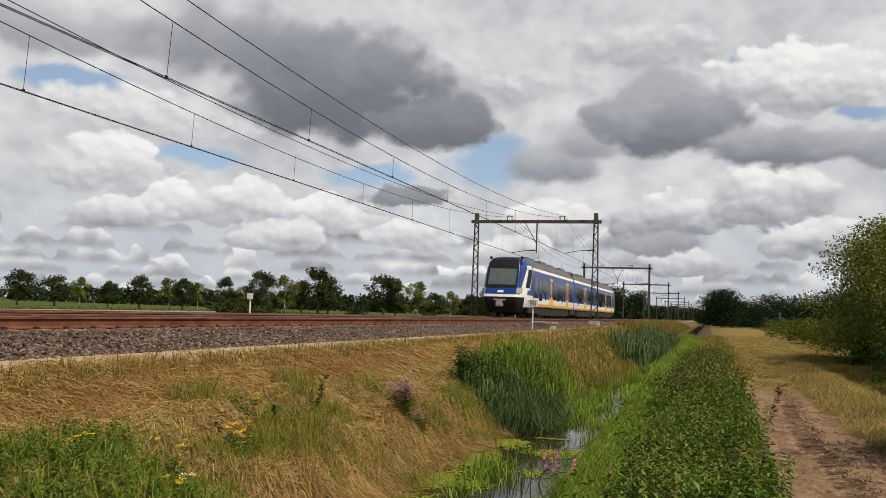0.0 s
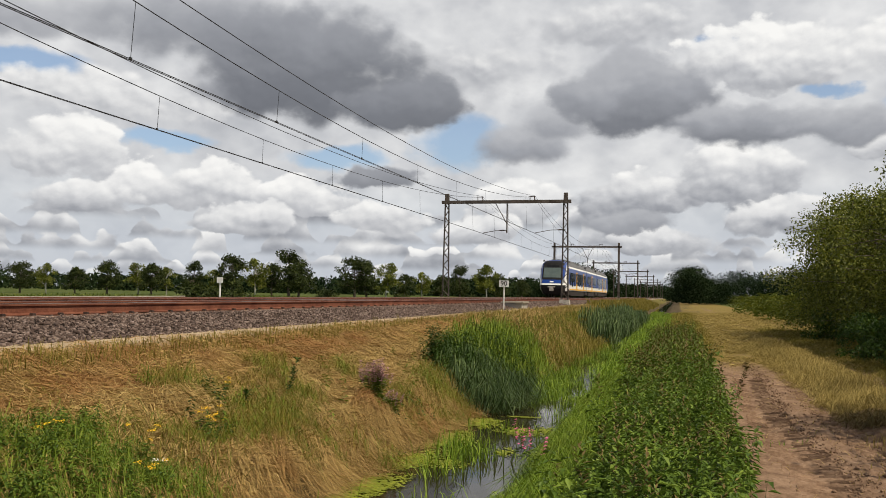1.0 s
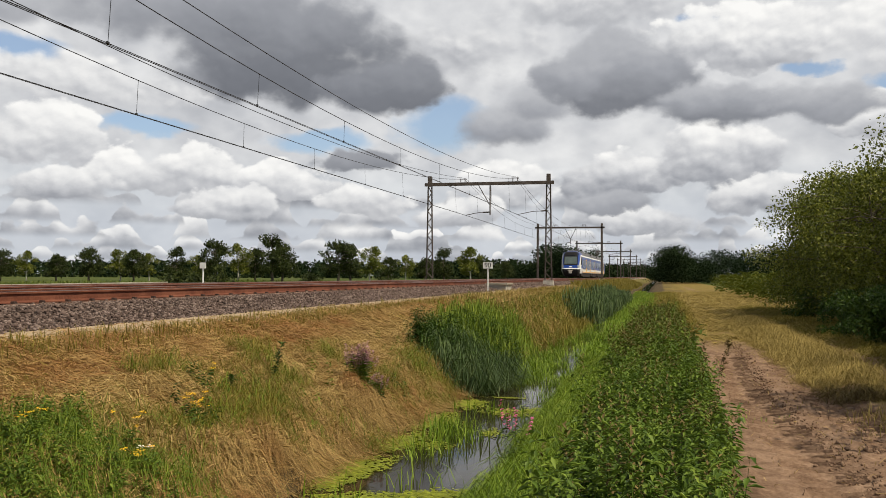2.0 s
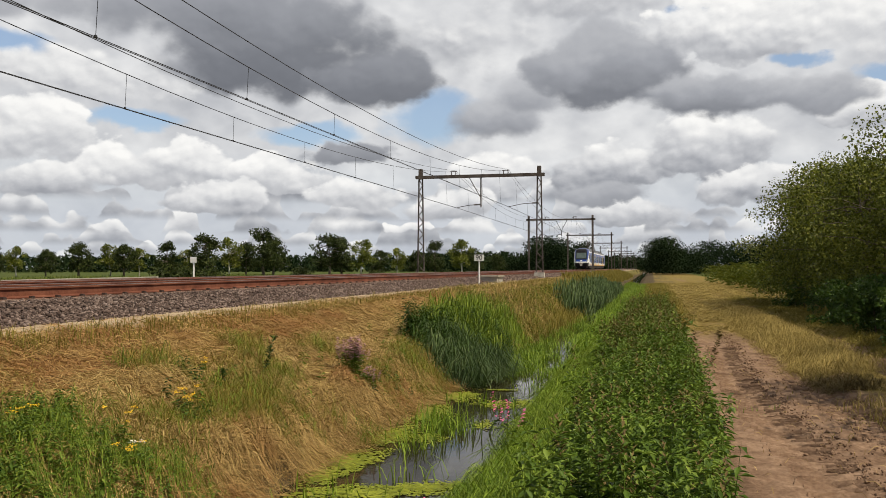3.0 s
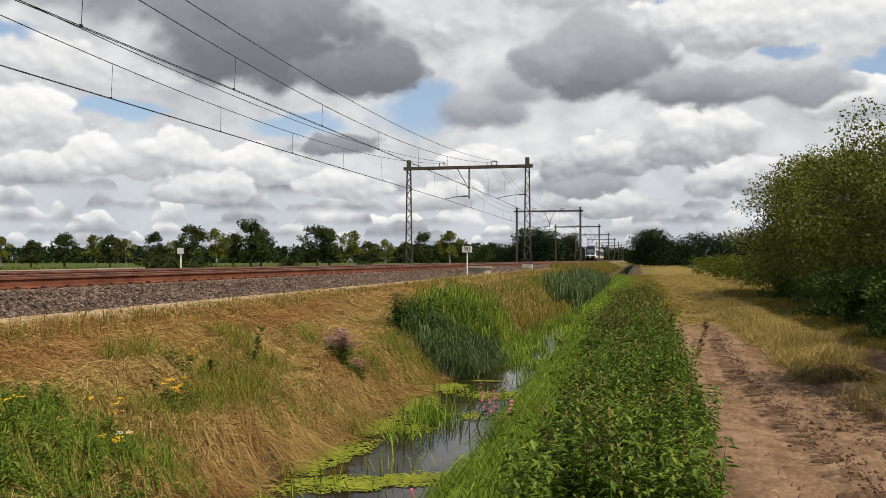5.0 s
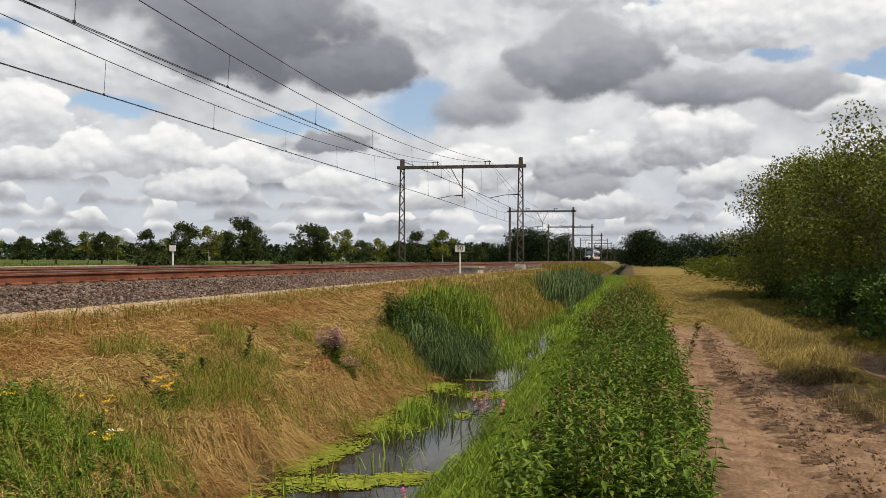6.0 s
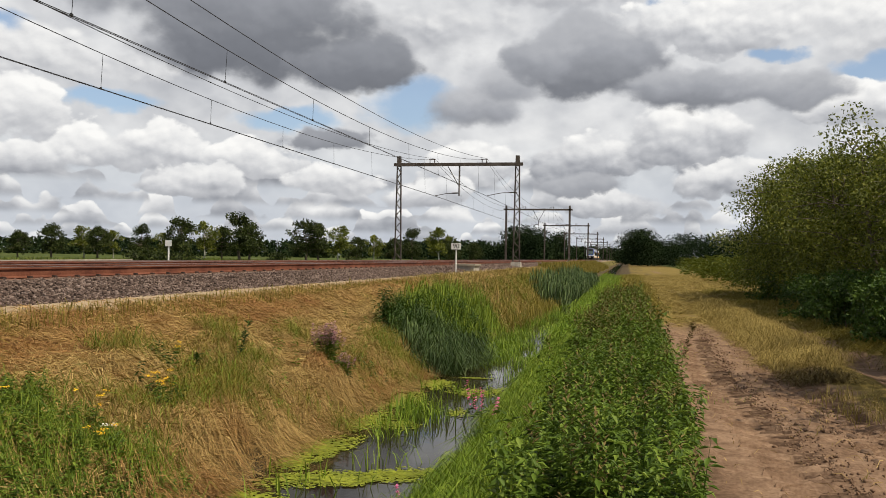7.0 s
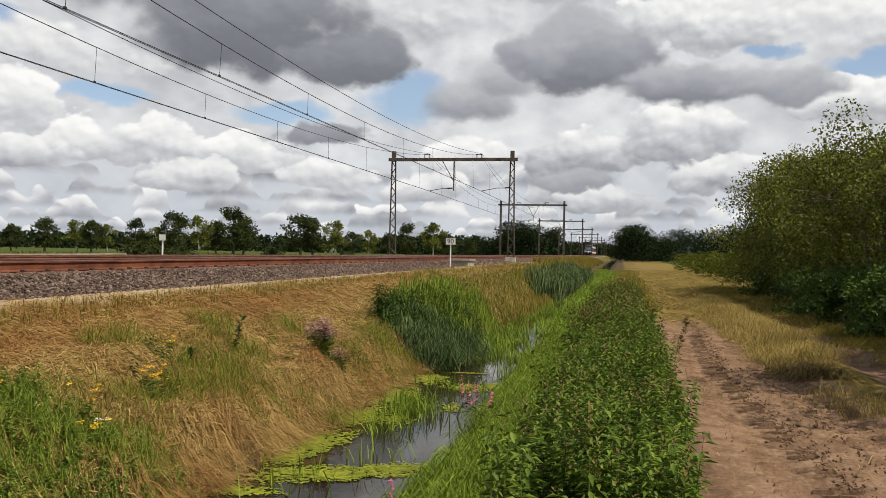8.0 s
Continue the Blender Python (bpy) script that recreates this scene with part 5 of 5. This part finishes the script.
        stuff("verge_grass", blades(np.stack([px, py, land(px, py)], 1), r.uniform(0.06, 0.3, k) if mat == "golden" else r.uniform(0.03, 0.1, k), 0.008, r.uniform(0.3, 0.9, k), r.uniform(0, 6.28, k)), M[mat], "small grass tuft in the wheel-rutted dirt", "grass")


def weed_plants(r, x, y, high, leaf, pairs=9, seed=0.0):
    """Stems with crossed pairs of pointed leaves, and a seed head on some. Returns leaf, stem and head triangles."""
    n = len(x)
    z = land(x, y)
    h = high * r.uniform(0.5, 1.15, n) * (0.95 + 0.30 * swell(x, y, 1.3, 91))
    a, l = r.uniform(0, 6.28, n), r.uniform(0, 0.28, n)
    lean = np.stack([np.cos(a) * l, np.sin(a) * l, np.ones(n)], 1)
    root = np.stack([x, y, z - 0.03], 1)
    stem = blades(root, h * 1.02, 0.009, l, a)
    base, way, size = [], [], []
    for i in range(pairs):
        q = 0.22 + 0.76 * (i + 0.5) / pairs
        for s in range(2):
            w = a + i * 1.6 + s * math.pi + r.normal(0, 0.35, n)
            base.append(root + lean * (h * q)[:, None])
            way.append(np.stack([np.cos(w), np.sin(w), r.uniform(-0.5, 0.5, n)], 1))
            size.append(leaf * (1.15 - 0.65 * q) * r.uniform(0.7, 1.25, n))
    base, way, size = np.concatenate(base), np.concatenate(way), np.concatenate(size)
    lv = leaves(base, way, size, size * r.uniform(0.32, 0.5, len(size)), 0.3)
    k = r.random(n) < seed
    m = int(k.sum())
    hb, hw = [], []
    for i in range(12):
        hb.append((root + lean * (h * (0.86 + 0.02 * i))[:, None])[k])
        w = r.uniform(0, 6.28, m)
        hw.append(np.stack([np.cos(w), np.sin(w), r.uniform(0.2, 1.2, m)], 1))
    heads = leaves(np.concatenate(hb), np.concatenate(hw), 0.05, 0.016, 0.1) if m else None
    return lv, stem, heads


def build_weeds():
    r = np.random.default_rng(202)
    x, y = scatter(r, 2000, -0.62, 0.66, 4.2, 16, 1.15)
    keep = x < 0.42 + 0.14 * np.clip((y - 7) / 6, 0, 1) - 0.16 * swell(x * 0, y, 2.0, 6)
    lv, st, hd = weed_plants(r, x[keep], y[keep], 0.74, 0.112, 15, 0.20)
    stuff("weed_thicket", lv, M["nettle"], "dense thicket of leafy green weeds between ditch and dirt track", "weeds")
    stuff("weed_stems", st, M["nettle"], "green upright stems in the weed thicket", "weeds")
    stuff("weed_heads", hd, M["seedhead"], "brownish seed heads above the weed thicket", "weeds")
    x, y = scatter(r, 1500, -0.75, 0.55, 14, 34, 1.5)
    lv, st, hd = weed_plants(r, x, y, 0.76, 0.17, 9, 0.9)
    stuff("weed_thicket", lv, M["nettle"], "tall green weeds further along the dirt track", "weeds")
    stuff("weed_heads", hd, M["seedhead"], "brownish seed heads above the further weeds", "weeds")
    x, y = scatter(r, 520, -5.3, -3.3, 23, 60, 1.3)
    lv, st, hd = weed_plants(r, x, y, 0.7, 0.15, 8, 0.8)
    stuff("bank_weeds", lv, M["green"], "leafy weeds among the rank grass of the far bank", "weeds")
    stuff("weed_heads", hd, M["seedhead"], "brown seed heads above the far bank", "weeds")
    x, y = scatter(r, 46, -5.4, -3.9, 7.5, 24, 1.1)
    lv, st, hd = weed_plants(r, x, y, 0.3, 0.10, 6, 0.6)
    stuff("bank_weeds", lv, M["green"], "scattered leafy weeds in the dry bank", "weeds")
    # brambles and nettles over the reeds, and leafy corner by the water
    x, y = scatter(r, 900, -4.8, -3.3, 16.4, 21.5, 1.0)
    lv, st, hd = weed_plants(r, x, y, 0.66, 0.13, 11, 0.0)
    stuff("bramble_patch", lv, M["bramble"], "dark green brambles above the reeds", "brambles")
    x, y = scatter(r, 620, -5.4, -3.75, 4.2, 7.2, 1.0)
    keep = y < 6.9 + 0.35 * swell(x, y, 0.9, 18) + 0.9 * np.clip(x + 4.4, 0, 0.6)
    lv, st, hd = weed_plants(r, x[keep], y[keep], 0.30, 0.085, 9, 0.0)
    stuff("leafy_patch", lv, M["nettle"], "low leafy green weeds on the near bank", "weeds")
    cx, cy = scatter(r, 80, -5.4, -3.7, 4.2, 7.0, 1.0)
    stuff("bank_grass", mops(r, cx, cy, 50, 0.32, 0.20, 0.007, None, 0.14, WATER), M["green"], "green grass among the leafy weeds", "grass")
    for cx, cy, k, s in ((-4.55, 8.15, 26, 0.16), (-4.1, 12.2, 16, 0.16), (-5.3, 9.3, 6, 0.08), (-3.95, 13.2, 12, 0.15)):
        lv, st, hd = weed_plants(r, cx + r.normal(0, s, k), cy + r.normal(0, s, k), 0.30, 0.10, 7, 0.0)
        stuff("leafy_patch", lv, M["bramble"], "small dark leafy plants among the bank straw", "weeds")


def flower_plant(name, label, category, x, y, high, mats, heads, spread, seed, spike=True, petal=0.02):
    """A flowering plant: stems, leaves and flower heads, rooted in the bank."""
    r = np.random.default_rng(seed)
    ob = thing(name, label, category, pose(x, y, float(land(x, y)) - 0.02))
    px, py = r.normal(0, spread, heads), r.normal(0, spread, heads)
    a, l = np.arctan2(py, px), r.uniform(0.05, 0.35, heads)
    h = high * r.uniform(0.7, 1.1, heads)
    root = np.stack([px * 0.4, py * 0.4, np.zeros(heads)], 1)
    v, t = blades(root, h, 0.009, l, a)
    tagged(part("stalk", triangles("stalk", v, t, M["nettle"]), None, ob), kind="stuff")
    lb, lw, fb, fw = [], [], [], []
    for i in range(heads):
        d = np.array([math.cos(a[i]) * l[i], math.sin(a[i]) * l[i], math.sqrt(1 - l[i] ** 2)])
        for k in range(7):
            w = r.uniform(0, 6.28)
            lb.append(root[i] + d * h[i] * r.uniform(0.1, 0.75))
            lw.append((math.cos(w), math.sin(w), 0.3))
        for k in range(26 if spike else 16):
            q = r.uniform(0.66, 1.0) if spike else 1.0
            w = r.uniform(0, 6.28)
            off = np.zeros(3) if spike else np.append(r.normal(0, 0.018, 2), r.normal(0, 0.006))
            fb.append(root[i] + d * h[i] * q + off)
            fw.append((math.cos(w), math.sin(w), r.uniform(-0.2, 0.7)))
    v, t = leaves(np.array(lb), np.array(lw), 0.09, 0.03, 0.3)
    tagged(part("foliage", triangles("foliage", v, t, M["nettle"]), None, ob), kind="stuff")
    v, t = leaves(np.array(fb), np.array(fw), petal, petal * 0.8, 0.1)
    tagged(part("blossom", triangles("blossom", v, t, M[mats]), None, ob), kind="stuff")
    return ob


def build_flowers():
    flower_plant("loosestrife", "faded purple loosestrife clump on the straw bank", "flowering plant", -4.2, 11.95, 0.62, "purple", 40, 0.14, 1, True, 0.036)
    flower_plant("loosestrife", "small faded purple loosestrife beside the larger clump", "flowering plant", -4.05, 12.2, 0.42, "purple", 14, 0.12, 2, True, 0.03)
    flower_plant("loosestrife", "bright pink loosestrife spike above the lush grass", "flowering plant", -1.45, 8.9, 0.75, "pink", 4, 0.015, 3, True, 0.034)
    flower_plant("loosestrife", "pink loosestrife at the water's edge", "flowering plant", -1.75, 7.0, 0.42, "pink", 4, 0.05, 4, True, 0.026)
    for i, (x, y, h, n, lab) in enumerate(((-4.57, 8.05, 0.40, 9, "yellow tansy clump on the dry bank"), (-4.66, 6.95, 0.42, 4, "yellow tansy beside the leafy patch"), (-4.2, 6.5, 0.34, 5, "low yellow tansy near the ditch"),
                                           (-5.05, 6.25, 0.36, 3, "yellow tansy among green weeds"), (-5.4, 9.8, 0.22, 2, "single yellow flower in dry grass"))):
        flower_plant("tansy", lab, "flowering plant", x, y, h, "petal", n, 0.10, 20 + i, False, 0.022)
    flower_plant("yarrow", "small white yarrow among the leafy weeds", "flowering plant", -4.22, 6.7, 0.36, "pale_petal", 2, 0.05, 40, False, 0.018)
    # dock stems and a thistle standing above the grass
    for i, (x, y, h, mat, lab) in enumerate(((-4.9, 10.4, 0.62, "bramble", "dark dried dock stem on the slope"), (-5.0, 9.4, 0.36, "bramble", "dark green leafy stem leaning over dry grass"), (0.78, 13.2, 0.85, "seedhead", "tall brown dock stem beside the dirt track"))):
        r = np.random.default_rng(60 + i)
        ob = thing("dock_plant", lab, "plant", pose(x, y, float(land(x, y)) - 0.02))
        v, t = blades(np.zeros((3, 3)), h, 0.012, 0.25, np.array([0.3, 0.35, 0.25]))
        part("stem", triangles("stem", v, t, M[mat]), None, ob)
        q = r.uniform(0.35, 1.0, 70)
        w = r.uniform(0, 6.28, 70)
        v, t = leaves(np.stack([q * h * 0.24, q * h * 0.07, q * h * 0.96], 1), np.stack([np.cos(w), np.sin(w), r.uniform(0.2, 1.2, 70)], 1), 0.075, 0.025, 0.2)
        part("foliage", triangles("foliage", v, t, M[mat]), None, ob)


def duckweed():
    """Floating mats: many small ragged flakes, thinning out to the edge."""
    q = np.random.default_rng(9)
    for x, y, a, b, turn, n in ((-3.45, 9.7, 0.42, 0.62, 10, 1300), (-3.45, 11.3, 0.38, 0.85, -5, 1500), (-3.4, 13.1, 0.40, 0.95, 10, 1600), (-3.5, 8.9, 0.34, 0.40, 20, 700), (-2.85, 8.3, 0.85, 0.30, 14, 1500), (-2.25, 8.7, 0.46, 0.20, 20, 520), (-3.3, 14.9, 0.34, 0.7, 0, 800), (-2.5, 14.2, 0.34, 0.5, 0, 500),
                                (-3.5, 7.5, 0.5, 0.20, 0, 420), (-2.35, 12.3, 0.18, 0.35, 10, 200), (-2.1, 14.4, 0.22, 0.55, 0, 300), (-3.2, 15.2, 0.28, 0.22, 0, 200), (-2.75, 15.9, 0.40, 0.10, 0, 160), (-2.9, 11.2, 0.30, 0.36, 30, 260), (-2.0, 19.0, 0.25, 0.8, 0, 350)):
        w, d = q.uniform(0, 6.28, n), q.random(n) ** 0.62
        k = 1 + 0.22 * np.sin(2 * w + x * 9) + 0.16 * np.sin(3 * w + y * 7) + 0.12 * np.sin(7 * w + x)
        u, v = a * k * d * np.cos(w), b * k * d * np.sin(w)
        s = q.uniform(0.012, 0.045, n) * (1.15 - 0.6 * d)
        ang = q.uniform(0, 6.28, n)
        ring = np.arange(6) * 1.047
        rad = s[:, None] * q.uniform(0.6, 1.2, (n, 6))
        px, py = u[:, None] + rad * np.cos(ring + ang[:, None]), v[:, None] + rad * np.sin(ring + ang[:, None])
        pz = np.broadcast_to((0.005 + 0.012 * q.random(n))[:, None], px.shape) + q.uniform(-0.004, 0.004, px.shape)
        verts = np.stack([px, py, pz], 2).reshape(-1, 3)
        o = (np.arange(n) * 6)[:, None]
        tris = np.concatenate([o + np.array([[0, i, i + 1]]) for i in range(1, 5)], 1).reshape(-1, 3)
        ob = stuff("duckweed_mat", (verts, tris), M["weed"], "ragged lime-green duckweed mat floating on the ditch", "duckweed")
        ob.matrix_basis = pose(x, y, WATER, 0, 0, turn)


def build_fields():
    r = np.random.default_rng(303)
    # crumbs of soil thrown up along the ruts, and straw trodden into the dirt
    n = 5200
    lane = r.choice([1.66, 2.22, 2.30], n)
    y = 5 + 20 * r.random(n) ** 1.4
    x = lane + 0.12 * np.sin(y * 0.35) + r.normal(0, 0.10, n)
    s = r.uniform(0.004, 0.018, n) * (1 + 1.2 * (r.random(n) < 0.08))
    c = np.array([[-1, 0, 0], [1, 0, 0], [0, -1, 0], [0, 1, 0], [0, 0, -1], [0, 0, 1]], float)
    f = np.array([[0, 2, 5], [2, 1, 5], [1, 3, 5], [3, 0, 5], [2, 0, 4], [1, 2, 4], [3, 1, 4], [0, 3, 4]])
    v = c[None] * r.uniform(0.5, 1.4, (n, 6, 3)) * s[:, None, None] + np.stack([x, y, land(x, y) + 0.016], 1)[:, None, :]
    stuff("soil_crumbs", (v.reshape(-1, 3), (np.arange(n)[:, None, None] * 6 + f[None]).reshape(-1, 3)), GROUND, "small crumbs of soil along the wheel ruts", "soil")
    # ribs that tyre lugs pressed into the ruts
    bars = Geo()
    for lane, step in ((1.2, 0.115), (1.52, 0.12), (2.2, 0.118), (2.52, 0.115)):
        for i in range(int(15 / step)):
            yy = 5.0 + i * step
            if r.random() < 0.12:
                continue
            xx = lane + 0.12 * math.sin(yy * 0.35) + r.normal(0, 0.015)
            tilt = (0.07 if lane in (1.2, 2.2) else -0.07) + r.normal(0, 0.02)
            w, d, h = r.uniform(0.10, 0.17), step * r.uniform(0.20, 0.34), r.uniform(0.014, 0.036)
            zl, zr = float(land(xx - w, yy)), float(land(xx + w, yy))
            bars.add([(xx - w, yy - tilt - d, zl - 0.02), (xx + w, yy + tilt - d, zr - 0.02), (xx + w, yy + tilt + d, zr - 0.02), (xx - w, yy - tilt + d, zl - 0.02),
                      (xx - w * 0.9, yy - tilt, zl + h), (xx + w * 0.9, yy + tilt, zr + h)], [(0, 1, 5, 4), (2, 3, 4, 5), (1, 2, 5), (3, 0, 4)])
    tagged(part("tyre_ribs", bars, GROUND), "ribbed tyre prints pressed into the dirt track", "tyre print", kind="stuff")
    x, y = r.uniform(0.6, 2.9, 900), 5 + 22 * r.random(900)
    stuff("trodden_straw", blades(np.stack([x, y, land(x, y) + 0.004], 1), r.uniform(0.05, 0.18, 900), 0.006, r.uniform(0.93, 0.98, 900), r.uniform(0, 6.28, 900)), M["straw_pale"], "stray straw trodden into the dirt track", "straw")
    # reeds and tall grass along the far side of the railway
    x, y = scatter(r, 15000, -24, -18.2, 14, 150, 1.2)
    n = len(x)
    stuff("meadow_grass", blades(np.stack([x, y, land(x, y) - 0.05], 1), r.uniform(0.3, 0.9, n), r.uniform(0.03, 0.07, n), r.uniform(0.1, 0.5, n), r.uniform(0, 6.28, n)), M["crop"], "tall green grass beyond the railway", "grass")
    x, y = scatter(r, 26000, -90, -23, 24, 170, 1.1)
    n = len(x)
    stuff("meadow_grass", blades(np.stack([x, y, land(x, y) - 0.05], 1), r.uniform(0.15, 0.75, n) * (0.7 + 0.5 * swell(x, y, 25.0, 17)), r.uniform(0.06, 0.14, n), r.uniform(0.2, 0.7, n), r.uniform(0, 6.28, n)), M["crop"], "rough green meadow beyond the railway", "grass")
    # maize beside the far end of the dirt track
    x, y = scatter(r, 14000, 6.6, 26.0, 58, 120, 1.3)
    x = x + 0.6 * swell(x * 0, y, 6.0, 15)
    n = len(x)
    tall = 1.9 + 0.25 * swell(x, y, 5.0, 16)
    w = r.uniform(0, 6.28, n)
    stuff("maize_field", leaves(np.stack([x, y, land(x, y) + tall * r.random(n) ** 0.7], 1), np.stack([np.cos(w), np.sin(w), r.uniform(-0.3, 1.3, n)], 1), r.uniform(0.3, 0.7, n), r.uniform(0.06, 0.13, n), 0.4), M["crop"], "tall green maize beside the dirt track", "crop")
    bush = tree_meshes(71, 1.7, 1.0, 0.05, 0.16, 1600, M["crown"], M["bark"], 24, 1.0, 5)
    for x, y, s in ((-20.5, 34.0, 0.9), (-20.2, 37.0, 0.8), (-19.4, 60, 0.7), (-19.0, 80, 0.7), (-26, 62, 1.0), (-30, 52, 1.0)):
        plant_tree("line_side_bush", bush, "grey-green bush beyond the railway", "bush", pose(x, y, float(land(x, y)), 0, 0, x * 40) @ Matrix.Diagonal((s, s, s, 1)), "bushes beyond the railway")
    for i, (x, y, s) in enumerate(((2.3, 10.1, 0.07), (2.36, 10.5, 0.055), (2.28, 11.0, 0.06), (2.33, 11.7, 0.06), (2.2, 9.3, 0.055), (2.25, 9.7, 0.05), (2.15, 8.5, 0.06), (2.4, 12.3, 0.07), (2.12, 8.1, 0.05), (2.62, 8.7, 0.05), (2.35, 8.3, 0.045), (2.5, 7.7, 0.05), (2.62, 7.1, 0.055), (2.2, 9.0, 0.04), (2.55, 7.4, 0.04), (2.66, 6.9, 0.045), (2.4, 8.0, 0.035), (1.75, 8.0, 0.03), (1.8, 9.4, 0.035), (2.5, 9.5, 0.05))):
        q = random.Random(i)
        g = Geo()
        rows = []
        for a in range(6):
            e = math.pi * (a / 5 - 0.5)
            rows.append([(s * math.cos(e) * math.cos(w) * q.uniform(0.8, 1.2), s * 1.3 * math.cos(e) * math.sin(w) * q.uniform(0.8, 1.2), s * 0.6 * math.sin(e)) for w in [6.283 * b / 9 for b in range(9)]])
        for row in rows:
            row.append(row[0])
        g.grid(rows)
        tagged(part("earth_clod", g, M["clod"], at=pose(x, y, float(land(x, y)) + s * 0.3)), "dark crumbly clod of earth on the wheel rut", "clod", "clods on the dirt track")


build_grass()
build_weeds()
build_flowers()
duckweed()
build_fields()


def motions():
    walk(TRAIN, [(t, pose(TRACKS[1], y, RAIL)) for t, y in TRAIN_WAY])


TRAIN_WAY = [(0.0, 58.6), (2.0, 138.2), (4.0, 218.2), (6.0, 298.2), (8.0, 378.2)]
motions()
